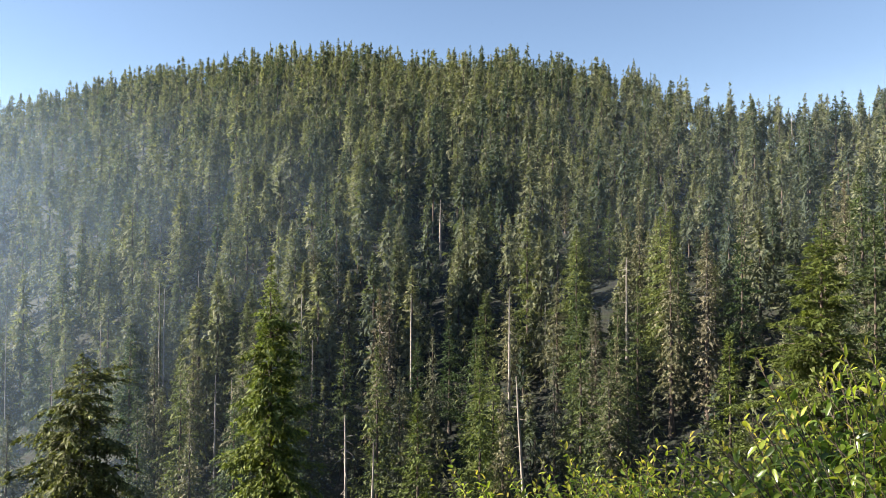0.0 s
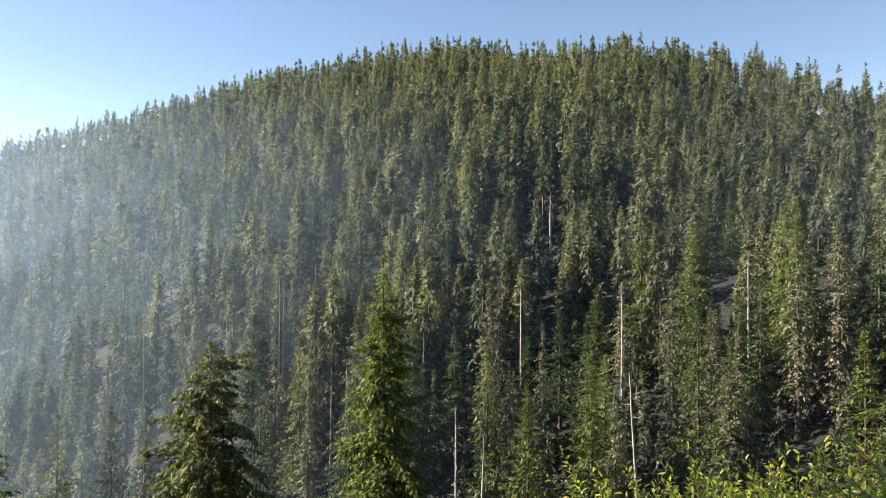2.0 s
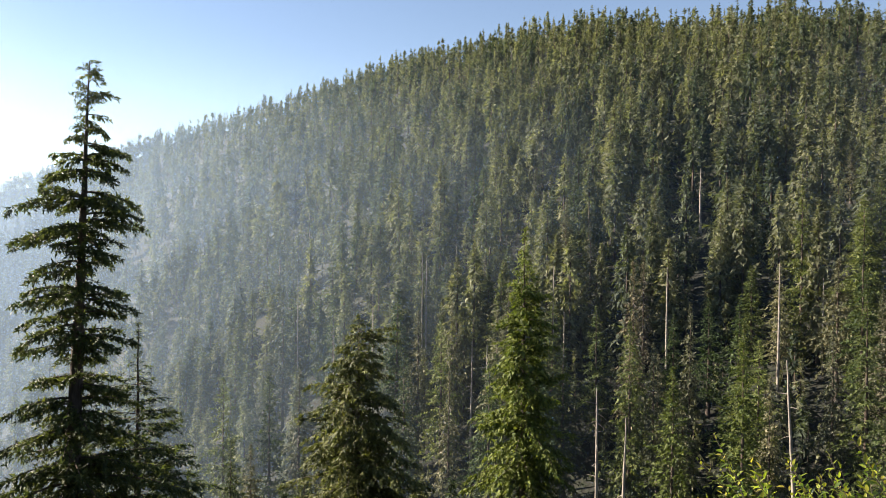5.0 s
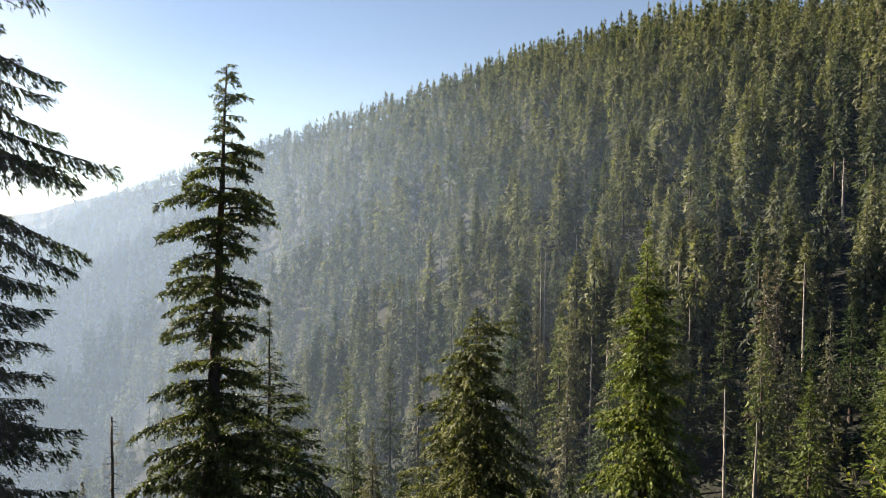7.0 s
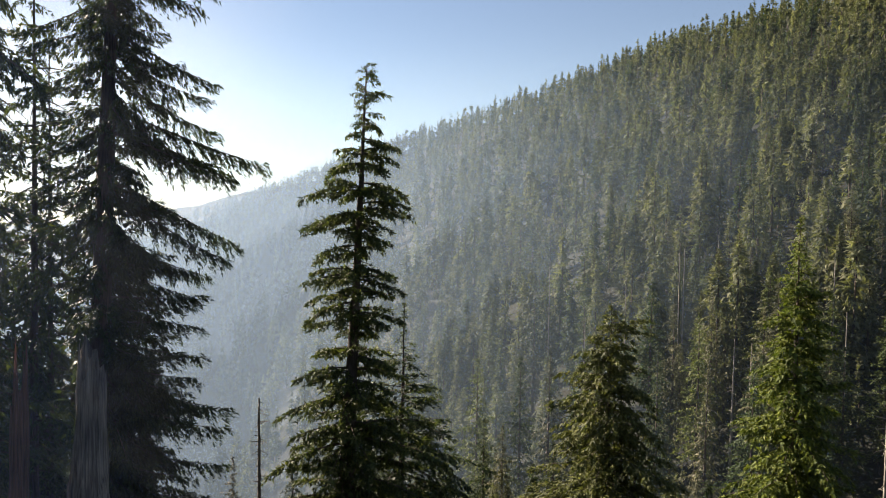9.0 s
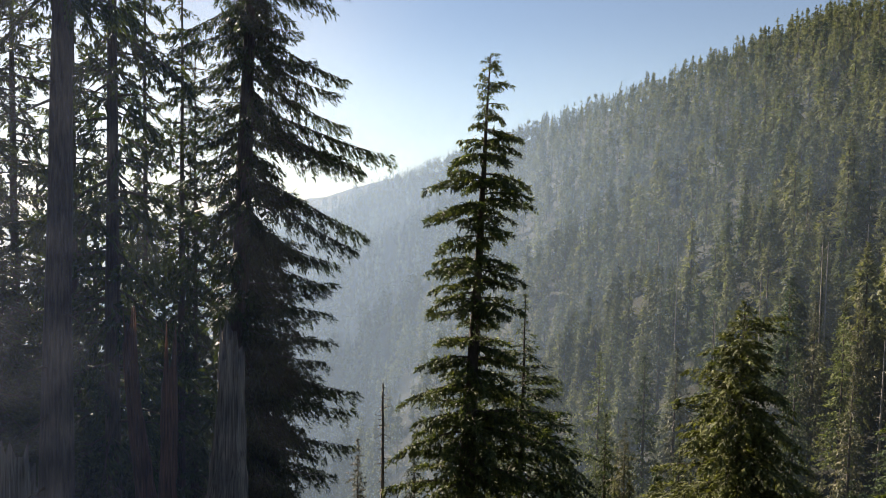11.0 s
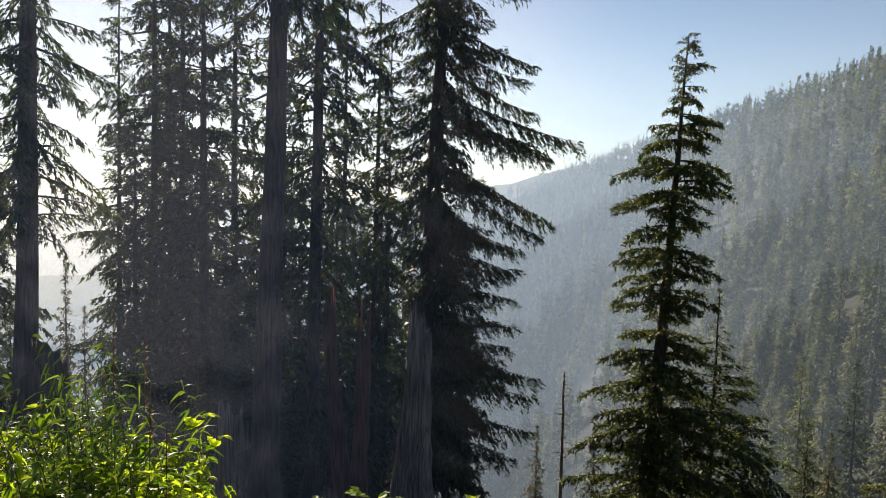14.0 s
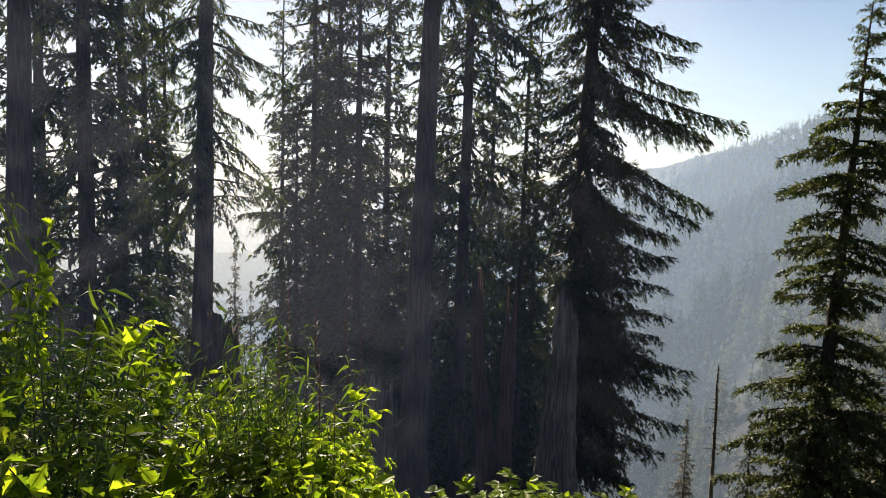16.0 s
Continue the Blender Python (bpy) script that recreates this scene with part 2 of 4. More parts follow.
def ground_z(az, d):
    """Height of the ground az degrees to the left of the first view, d metres away."""
    az, d = np.asarray(az, float), np.asarray(d, float)
    el, dc, df, sl = (np.interp(az, AZ, c) for c in (CREST_EL, CREST_D, FOOT_D, SLOPE))
    zc = EYE + dc * np.tan(np.radians(el)) - np.interp(az, [-22, -10, 20, 45], [10.0, 15.5, 15.5, 11.5])
    zf = -sl * (df - 3.0)
    t = np.clip((d - df) / np.maximum(dc - df, 1), 0, None)
    up = zf + (zc - zf) * (1.15 * t - 0.15 * t * t)
    over = zc - (d - dc) * 0.22
    z = np.where(d < df, -sl * np.clip(d - 3.0, 0, None), np.where(d < dc, up, over))
    far = np.clip((d - 1600) / 2400, 0, 1)
    return z * (1 - far) + np.minimum(z, -520) * far


def at_polar(az, d, dz=0.0):
    a = radians(az)
    return Vector((-math.sin(a) * d, math.cos(a) * d, float(ground_z(az, d)) + dz))


def build_ground():
    az = np.linspace(-180, 180, 241)[:-1]
    d = np.concatenate([[0.4, 1, 2, 3, 4, 5, 6.5, 8], np.geomspace(10, 4500, 62)])
    A, D = np.meshgrid(az, d, indexing="ij")
    X, Y = -np.sin(np.radians(A)) * D, np.cos(np.radians(A)) * D
    Z = ground_z(A, D)
    rng = np.random.default_rng(3)
    for size in (7.0, 19.0, 53.0, 130.0):
        for k in range(3):
            a = rng.uniform(0, 6.28)
            Z = Z + 0.012 * size * np.sin((X * np.cos(a) + Y * np.sin(a)) * 6.28 / size + rng.uniform(0, 6.28)) * np.clip((D - 3 - size * 0.3) / size, 0, 1)
    n, k = A.shape
    V = np.concatenate([np.stack([X, Y, Z], -1).reshape(-1, 3), [[0, 0, 0]]])
    i, j = np.meshgrid(np.arange(n), np.arange(k - 1), indexing="ij")
    i2 = (i + 1) % n
    F = np.stack([i * k + j, i * k + j + 1, i2 * k + j + 1, i2 * k + j], -1).reshape(-1, 4)
    e = np.arange(n)
    T = np.stack([e * k, ((e + 1) % n) * k, np.full(n, n * k)], -1)[:, ::-1]
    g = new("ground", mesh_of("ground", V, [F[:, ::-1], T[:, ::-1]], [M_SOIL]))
    g.data.polygons.foreach_set("use_smooth", np.ones(len(g.data.polygons), bool))
    tagged(g, "dark forest floor falling into a valley and rising to a ridge", "ground", kind="structure")


build_ground()


# ---- conifers ----
def limbs(rng, H, foot, n_whorl, per, reach, rise, droop, lift=0.0, jitter=0.25, side=None, wild=0.0, more=(), crowd=1.0):
    """Places of the boughs of one crown: reach(u) metres, rise(u) degrees, u from 0 at the crown's foot to 1 at its top."""
    u = np.repeat((np.arange(n_whorl) + 0.5) / n_whorl, per)
    u = np.clip(u + rng.normal(0, jitter / n_whorl, len(u)), 0, 0.995)
    u = 1 - (1 - u) ** crowd
    az = rng.uniform(0, 2 * np.pi, n_whorl).repeat(per) + np.tile(np.arange(per) * 2 * np.pi / per, n_whorl) + rng.normal(0, 0.35, len(u))
    L = reach(u) * rng.uniform(0.55, 1.12, len(u))
    if side is not None:
        L = L * side(az, u)
    L = L * rng.uniform(1 - wild, 1.1, len(L))
    h, e, q = foot + u * (H - foot), np.radians(rise(u) + rng.normal(0, 7 + 12 * wild, len(u))), droop * rng.uniform(0.6, 1.3, len(u))
    if more:
        x = np.array(more, float).T
        h, az, L, e, q = (np.concatenate(p) for p in ((h, x[0]), (az, np.radians(x[1])), (L, x[2]), (e, np.radians(x[3])), (q, x[4])))
    return dict(h=h, az=az, L=L, e=e, droop=q, lift=lift)


def on_limb(b, i, s, axis):
    """Points s (0 to 1) along the boughs i, and the way they run there."""
    h = np.stack([np.cos(b["az"]), np.sin(b["az"]), 0 * b["az"]], -1)[i]
    L, e, q = b["L"][i], b["e"][i], b["droop"][i]
    z = L * (s * np.sin(e) - q * s ** 2 + b["lift"] * s ** 4)
    o = np.stack([np.interp(b["h"], axis[:, 2], axis[:, k]) for k in range(3)], -1)[i]
    p = o + h * (L * s * np.cos(e))[:, None]
    p[:, 2] += z
    w = h * np.cos(e)[:, None]
    w[:, 2] += np.sin(e) - 2 * q * s + 4 * b["lift"] * s ** 3
    return p, unit(w)


def needled(rng, b, axis, every, share, per_m, length, width, hang=0.4, ragged=0.4, inner=0.12, sag=0.4, fork=(0.5, 1.15)):
    """Foliage of a crown: branchlets fork off every bough to both sides and carry small pointed needle sprays."""
    m = np.maximum(5, (b["L"] * (1 - inner) / every).astype(int))
    i = np.repeat(np.arange(len(m)), m)
    order = np.arange(len(i)) - np.repeat(np.cumsum(m) - m, m)
    s = inner + (1 - inner) * (order + rng.uniform(0, 1, len(i))) / m[i]
    p, w = on_limb(b, i, s, axis)
    flat = unit(np.cross(w, np.array([0, 0, 1.0])))
    turn = np.where(order % 2, 1.0, -1.0) * rng.uniform(*fork, len(i)) * np.clip(2.6 * (1.04 - s), 0.1, 1)
    l2 = (share * b["L"][i] * np.clip(1.08 - s, 0, 1) ** 0.75 * np.clip(0.35 + 2.2 * s, 0, 1) + 0.9 * np.minimum(length, 0.4 * b["L"][i])) * rng.uniform(0.55, 1.25, len(i))
    way = w * np.cos(turn)[:, None] + flat * np.sin(turn)[:, None] + rng.normal(0, 0.14, p.shape)
    way[:, 2] -= hang * rng.uniform(0.1, 1.1, len(i))
    way = unit(way)
    c = np.maximum(3, (l2 * per_m).astype(int))
    k = np.repeat(np.arange(len(c)), c)
    q = rng.uniform(0, 1, len(k)) ** 0.85
    at = p[k] + way[k] * (l2[k] * q)[:, None] + rng.normal(0, 0.16 * length, (len(k), 3))
    at[:, 2] -= sag * hang * l2[k] * q ** 2
    go = way[k] + rng.normal(0, ragged, at.shape)
    go[:, 2] -= hang * rng.uniform(0.0, 0.9, len(k))
    go = unit(go)
    across = unit(np.cross(go, np.array([0, 0, 1.0]) + rng.normal(0, 0.55, at.shape)))
    size = rng.uniform(0.6, 1.35, len(k)) * (1.1 - 0.35 * q) * np.clip(0.3 + 0.35 * b["L"][i][k] / (2.2 * length), 0.5, 1)
    wide, tip = across * (0.5 * width * size)[:, None], at + go * (length * size)[:, None]
    V = np.stack([at - wide, at + wide, tip], 1)
    return V.reshape(-1, 3), np.arange(3 * len(k)).reshape(-1, 3)


def tufts(rng, axis, foot, reach, n, size, crowd=1.2, drop=0.45):
    """Foliage of a crown seen from afar: pointed tufts on the outside of its boughs, gathered in clumps."""
    H = axis[-1, 2]
    clumps = max(12, n // 7)
    u = 1 - (1 - rng.uniform(0, 0.99, clumps)) ** crowd
    a = rng.uniform(0, 6.28, clumps)
    f = rng.uniform(0.55, 1.08, clumps)
    k = rng.integers(0, clumps, n)
    R = reach(u[k])
    grow = np.clip(0.25 + 0.5 * R, 0.4, 1.15)
    uu = np.clip(u[k] + rng.normal(0, 0.35 * size, n) / H, 0, 0.995)
    aa = a[k] + rng.normal(0, 0.5 * size, n) / np.maximum(R, 0.6)
    rr = np.maximum(reach(uu) * f[k] * rng.uniform(0.6, 1.0, n) - 0.25 * size * grow, 0.02)
    out = np.stack([np.cos(aa), np.sin(aa), 0 * aa], -1)
    c = np.stack([np.interp(foot + uu * (H - foot), axis[:, 2], axis[:, q]) for q in range(3)], -1)
    at = c + out * rr[:, None]
    at[:, 2] -= drop * rr * rng.uniform(0.5, 1.2, n)
    go = out * 0.55 + rng.normal(0, 0.28, at.shape)
    go[:, 2] -= np.where(rng.uniform(0, 1, n) < 0.75, 0.55, -0.25) * np.clip(1.5 - 2.2 * u[k] ** 4, -1, 1)
    go = unit(go)
    across = unit(np.cross(go, out + np.array([0, 0, 0.5]) + rng.normal(0, 0.24, at.shape)))
    z = size * grow * rng.uniform(0.6, 1.4, n)
    wide = across * (0.21 * z)[:, None]
    V = np.stack([at - wide, at + wide, at + go * z[:, None]], 1)
    return V.reshape(-1, 3), np.arange(3 * n).reshape(-1, 3)


def limb_wood(b, axis, thick, k=3, sides=3):
    n = len(b["L"])
    i = np.repeat(np.arange(n), k)
    s = np.tile(np.linspace(0, 0.92, k), n)
    p, _ = on_limb(b, i, s, axis)
    R = thick * (b["L"][i] / b["L"].max()) ** 0.7 * (1.05 - s) + 0.006
    return tubes(p.reshape(n, k, 3), R.reshape(n, k), sides)


def dead_stubs(rng, axis, r, n, h0, h1, length):
    """Bare broken boughs on a trunk."""
    h = rng.uniform(h0, h1, n)
    az = rng.uniform(0, 2 * np.pi, n)
    L = length * rng.uniform(0.25, 1.0, n)
    o = np.stack([np.interp(h, axis[:, 2], axis[:, k]) for k in range(3)], -1)
    s = np.linspace(0, 1, 4)
    P = np.zeros((n, 4, 3))
    dz = rng.uniform(-0.5, 0.3, n)
    bend = rng.uniform(-0.4, 0.1, n)
    for q in range(4):
        P[:, q] = o + np.stack([np.cos(az) * L * s[q], np.sin(az) * L * s[q], L * (dz * s[q] + bend * s[q] ** 2)], -1)
    R = r * rng.uniform(0.4, 1, n)[:, None] * (1.05 - s)[None] + 0.005
    return tubes(P, R, 3)


def conifer(name, seed, label, needles, H, reach, foot=0.15, whorls=30, per=4, rise=None, droop=0.25, lift=0.0, hang=0.5, every=0.3, share=0.28, per_m=9, size=0.3, width=0.1, ragged=0.4, dead=None,
            r0=None, lean=0.0, bark=None, wood_r=0.05, stubs=0, stub_len=1.2, group="", side=None, sides=8, jitter=0.3, body=0, wild=0.0, more=(), inner=0.12, crowd=1.0, fork=(0.5, 1.15), sag=0.4):
    """A whole tree: trunk, boughs, crown of needle sprays and, if it has them, dead boughs."""
    rng = np.random.default_rng(seed)
    root = thing(name, label, "tree", group)
    r0 = r0 or H * 0.014
    V, F, axis = stem(rng, H, r0, 0.02, lean, sides, power=1.1)
    part("trunk", mesh_of("trunk", V, [F], [bark or M_BARK]), root, smooth=True)
    rise = rise or (lambda u: -8 + 45 * u ** 2)
    b = limbs(rng, H, foot * H, whorls, per, reach, rise, droop, lift, jitter, side, wild, more, crowd)
    if wood_r:
        V, F = limb_wood(b, axis, wood_r, 5, 3)
        part("branchwork", mesh_of("branchwork", V, [F], [bark or M_BARK]), root)["kind"] = "stuff"
    V, F = needled(rng, b, axis, every, share, per_m, size, width, hang, ragged, inner, sag, fork)
    if body:
        V, F = join([(V, F), tufts(rng, axis, foot * H, lambda u: 0.55 * reach(u), body, 1.6 * size)])
    part("crown", mesh_of("crown", V, [F], [needles]), root)["kind"] = "stuff"
    if stubs:
        V, F = dead_stubs(rng, axis, 0.03 + 0.0008 * H, stubs, 0.1 * H, 0.8 * H, stub_len)
        part("dead_branchwork", mesh_of("dead_branchwork", V, [F], [dead or M_GREY]), root)["kind"] = "stuff"
    return root


placed = set()


def put(proto, az, d, scale=1.0, tall=None, spin=0.0, sink=0.3):
    """Stands a tree, or a copy of it once the first stands, on the ground."""
    m = Matrix.LocRotScale(at_polar(az, d, -sink), Euler((0, 0, radians(spin))), (scale, scale, tall or scale))
    if proto.name not in placed:
        placed.add(proto.name)
        proto.matrix_basis = m
        return proto
    return copy_thing(proto, m @ Matrix.Diagonal((*(1 / v for v in proto.scale), 1)))


def top_scale(az, el, d, H):
    """How much a tree of height H must grow for its top to stand el degrees up."""
    return (EYE + d * math.tan(radians(el)) - float(ground_z(az, d)) + 0.3) / H


COL = lambda R: (lambda u: 0.15 + R * np.clip((1 - u) / 0.7, 0, 1) ** 0.9 * (0.92 + 0.08 * np.sin(u * 23)) * np.clip(0.6 + 2.2 * u, 0, 1))
CONE = lambda R: (lambda u: R * (1 - u) ** 0.85 + 0.15)
G = "old conifers on the slope"
H0 = 30.0
SLOPE_KIND = dict(whorls=30, per=5, wood_r=0, group=G, sides=6, every=0.34, share=0.3, per_m=7.6, size=0.5, width=0.29, body=320, crowd=1.15)
PROTO = {
    "g": [conifer("fir_tree", 11 + k, "green old fir with a dense narrow crown on the slope", M_GREEN, H0, COL(4.6 + 0.5 * k), 0.1 + 0.05 * k, droop=0.22, hang=0.3, wild=0.4, jitter=0.5, **SLOPE_KIND) for k in range(3)],
    "d": [conifer("hemlock_tree", 21 + k, "dark green hemlock with drooping boughs on the slope", M_DARK, H0, COL(5.0 + 0.6 * k), 0.08, droop=0.3, hang=0.45, wild=0.4, jitter=0.6, **SLOPE_KIND) for k in range(2)],
    "l": [conifer("lichened_tree", 31 + k, "old conifer with grey lichen and thin ragged foliage", M_LICHEN, H0, COL(4.0 + 0.4 * k), 0.14 + 0.08 * k, rise=lambda u: -18 + 45 * u ** 2, droop=0.3, hang=0.5, wild=0.6, jitter=0.9, stubs=36, stub_len=2.4, **SLOPE_KIND) for k in range(3)],
    "b": [conifer("dying_tree", 41, "dying conifer with brown needles and bare grey boughs", M_BROWN, H0, COL(3.6), 0.16, rise=lambda u: -18 + 45 * u ** 2, droop=0.3, hang=0.5, wild=0.6, jitter=0.9, stubs=70, stub_len=2.6, **SLOPE_KIND)],
    "y": [conifer("young_fir_tree", 51 + k, "yellow-green young fir with a broad pointed crown", M_YOUNG, 22.0, CONE(5.2), 0.03, rise=lambda u: -8 + 40 * u, droop=0.15, hang=0.3, wild=0.3, jitter=0.5, **{**SLOPE_KIND, "group": "young firs in the valley", "per": 7, "size": 0.55, "width": 0.24, "per_m": 4.5}) for k in range(2)],
}


def snag(seed, label, H, r0, lean=0.0, stubs=25, stub_len=1.6, mat=None, name="dead_tree"):
    rng = np.random.default_rng(seed)
    root = thing(name, label, "dead tree", "dead trees on the slope")
    V, F, axis = stem(rng, H, r0, 0.05, lean, 7)
    part("trunk", mesh_of("trunk", V, [F], [mat or M_GREY]), root, smooth=True)
    if stubs:
        V, F = dead_stubs(rng, axis, 0.06, stubs, 0.3 * H, 0.98 * H, stub_len)
        part("dead_branchwork", mesh_of("dead_branchwork", V, [F], [mat or M_GREY]), root)["kind"] = "stuff"
    return root


# kind, azimuth, elevation of the top, distance
STANDING = [
    ("y", 2.0, -9.5, 82), ("y", -2.9, -7.1, 84), ("g", -0.5, -4.2, 118), ("g", -3.4, -1.8, 128), ("l", -5.2, -1.6, 124), ("l", -8.9, -1.1, 118),
    ("g", -10.6, -3.1, 150), ("l", -12.1, -3.1, 125), ("l", -17.4, 1.9, 108), ("l", -20.0, 3.1, 138), ("l", -22.6, 5.7, 150),
    ("d", -30.7, 3.6, 75), ("y", -21.5, -4.8, 74), ("l", -13.2, 6.3, 190), ("g", -16.0, 7.5, 200), ("g", -17.6, 6.4, 208), ("l", -16.6, 9.3, 225),
    ("l", -9.6, 6.4, 195), ("l", -6.5, 8.2, 205), ("g", -3.6, 5.8, 190), ("g", -4.3, 12.1, 270),
]
STANDING += [
    ("l", 2.2, 4.4, 195), ("g", 3.1, 10.4, 265), ("b", 4.2, -1.1, 128), ("l", 8.2, 1.5, 155), ("l", 10.1, 2.8, 170), ("l", 12.5, 5.4, 195), ("g", 7.7, -5.1, 112),
    ("l", 18.7, 1.3, 180), ("l", 16.4, -1.3, 165), ("g", 19.8, -6.3, 120), ("g", 23.3, -4.1, 140), ("d", 22.7, -8.8, 112), ("l", 22.2, 0.8, 180), ("g", 28.3, -4.5, 150), ("l", 30.9, -9.8, 110),
    ("d", 33.1, -10.2, 115), ("g", 36.5, -10.5, 120), ("l", 32.1, -3.8, 170), ("g", 16.0, -9.5, 100), ("d", 10.2, -8.0, 105),
]
rng = np.random.default_rng(5)
turns = {k: 0 for k in PROTO}


def next_tree(kind):
    turns[kind] += 1
    return PROTO[kind][turns[kind] % len(PROTO[kind])]


stood = []
for kind, az, el, d in STANDING:
    H = 22.0 if kind == "y" else H0
    s = top_scale(az, el, d, H)
    put(next_tree(kind), az, d, 0.5 * s + 0.5, s, rng.uniform(0, 360))
    stood.append((az, d))

# random trees of the near slope, each a thing; those farther off are one wood
near, far = [], []
for d in np.geomspace(88, 1250, 110):
    step = 0.024 * d
    gap = max(6.4, 0.0102 * d + 5.3)
    n = int(radians(98) * d * step / gap ** 2)
    for az in rng.uniform(-36, 62, n):
        dd = d + rng.uniform(-0.5, 0.5) * step
        foot, crest = np.interp(az, AZ, FOOT_D), np.interp(az, AZ, CREST_D)
        if dd < foot * 0.95 or dd > crest + 26:
            continue
        if any(abs(az - a) * 0.0175 * dd < 2.6 and -16 < dd - e < 5 for a, e in stood):
            continue
        (near if dd < 135 and len(near) < 80 else far).append((az, dd))
for az, d in near:
    kind = rng.choice(["g", "d", "l", "b"], p=[0.5, 0.12, 0.34, 0.04])
    s = rng.uniform(0.62, 1.0)
    put(next_tree(kind), az, d, s * rng.uniform(0.85, 1.15), s, rng.uniform(0, 360))


# lower trees that fill the valley floor
for _ in range(130):
    az, d, el = rng.uniform(-25, 38), rng.uniform(52, 90), rng.uniform(-17.5, -10.5)
    s = top_scale(az, el, d, H0)
    hides = any(abs(az - a) * 0.0175 * d < 6 and d < e + 3 for a, e in stood + [(13.3, 64), (26.4, 58), (-27.5, 60)])
    if 0.25 < s < 0.8 and not hides:
        kind = rng.choice(["g", "d", "l"], p=[0.45, 0.15, 0.4])
        put(next_tree(kind), az, d, 0.25 + 0.75 * s, s, rng.uniform(0, 360))


def far_wood():
    r = np.random.default_rng(8)
    kinds = []
    for k in range(6):
        H = 26.0
        V0, F0, axis = stem(r, H * 0.97, 0.35, 0.04, 0, 3, 3, flare=0)
        T0 = np.concatenate([F0[:, [0, 1, 2]], F0[:, [0, 2, 3]]])
        lods = []
        shape = COL((4.6, 5.3, 4.0)[k % 3])
        for n, size, low_end in ((1300, 0.9, 0.1), (780, 1.02, 0.1), (370, 1.4, 0.1), (170, 1.95, 0.08), (70, 2.8, 0.08)):
            inside = tufts(r, axis, low_end * H, lambda u: 0.58 * shape(u), n // 4, 1.5 * size)
            lods.append((*join([(V0, T0), inside, tufts(r, axis, low_end * H, shape, 3 * n // 4, size)]), len(T0)))
        kinds.append(lods)
    V, F, W, T, o = [], [], [], [], 0
    far.extend((az, d) for az, d in zip(r.uniform(30, 67, 1100), r.uniform(760, 1300, 1100)) if d < np.interp(az, AZ, CREST_D) + 10)
    for az in np.concatenate([r.uniform(-36, -13, 130), r.uniform(-36, 20, 170), r.uniform(20, 45, 160), r.uniform(45, 67, 300)]):
        far.append((az, float(np.interp(az, AZ, CREST_D)) + r.uniform(-16, 6)))
    grown = len(far)
    young = [(az, d) for az, d in zip(r.uniform(-34, 45, 760), r.uniform(90, 260, 760)) if d > np.interp(az, AZ, FOOT_D)]
    young += list(zip(r.uniform(-34, 45, 300), r.uniform(230, 420, 300))) + list(zip(r.uniform(-30, 36, 300), r.uniform(60, 104, 300))) + list(zip(r.uniform(-30, 12, 130), r.uniform(104, 150, 130)))
    for i, (az, d) in enumerate(far + young):
        crest = (0.62 if grown - 760 <= i < grown else 1.0) * (0.78 if az < -13 else 0.9 if az < -7 else 1.0)
        k = kinds[r.integers(6)]
        s = r.uniform(0.66, 1.16) * crest * np.interp(d, [420, 1000], [1.0, 0.68]) if i < grown else r.uniform(0.2, 0.42) if d > 104 else r.uniform(0.12, 0.3)
        v, f, bark = k[(3 if d > 104 else 2) if i >= grown else 0 if d < 170 else 1 if d < 270 else 2 if d < 440 else 3 if d < 780 else 4]
        a = r.uniform(0, 6.28)
        c, sn = math.cos(a) * s, math.sin(a) * s
        p = v @ np.array([[c, sn, 0], [-sn, c, 0], [0, 0, s * r.uniform(0.9, 1.1)]]) + np.array(at_polar(az, d, -0.5))
        V.append(p)
        F.append(f + o)
        w = np.zeros(len(f), int)
        w[:bark] = 1
        W.append(w)
        T.append(np.full(len(p), r.uniform(0, 1)))
        o += len(p)
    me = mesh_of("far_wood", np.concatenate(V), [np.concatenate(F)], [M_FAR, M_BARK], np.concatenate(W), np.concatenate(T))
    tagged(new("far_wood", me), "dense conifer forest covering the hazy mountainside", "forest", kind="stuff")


far_wood()


# four more that close a gap in the slope's trees
for k, (az, el, d) in enumerate(((-12.9, 5.2, 152), (-11.4, 4.4, 155), (-10.4, 3.4, 150), (-14.1, 4.0, 154))):
    s = top_scale(az, el, d, H0)
    put(PROTO["g"][k % 3], az, d, 0.5 * s + 0.45, s, k * 83)


# ---- the dead trees on the slope ----
def put_snag(proto, az, el, d, H, spin=0.0):
    put(proto, az, d, 1.0, top_scale(az, el, d, H), spin)


put_snag(snag(61, "tall dead tree with short bare grey boughs", 32, 0.34, 0.0, 45, 2.4), -14.2, 0.8, 116, 32)
put_snag(snag(62, "leaning bare grey dead trunk with a broken top", 14, 0.22, -0.06, 8, 0.9), -6.6, -8.4, 68, 14, 0)
put_snag(snag(63, "straight bare grey dead trunk", 9, 0.2, 0.0, 3, 0.7), 5.6, -13.4, 68, 9)
put_snag(snag(64, "grey dead tree with crooked bare boughs", 14, 0.22, 0.0, 22, 1.6), 7.6, -11.3, 76, 14)
put_snag(snag(65, "pale dead tree with many short bare boughs", 34, 0.36, 0.0, 70, 2.2), 0.2, 5.4, 185, 34)
put_snag(snag(66, "thin grey dead trunk among green trees", 30, 0.24, 0.0, 6, 0.8), 2.5, -2.0, 125, 30)
put_snag(snag(67, "slender dead tree with stubby boughs", 30, 0.26, 0.0, 30, 1.3), -5.2, -1.5, 120, 30)
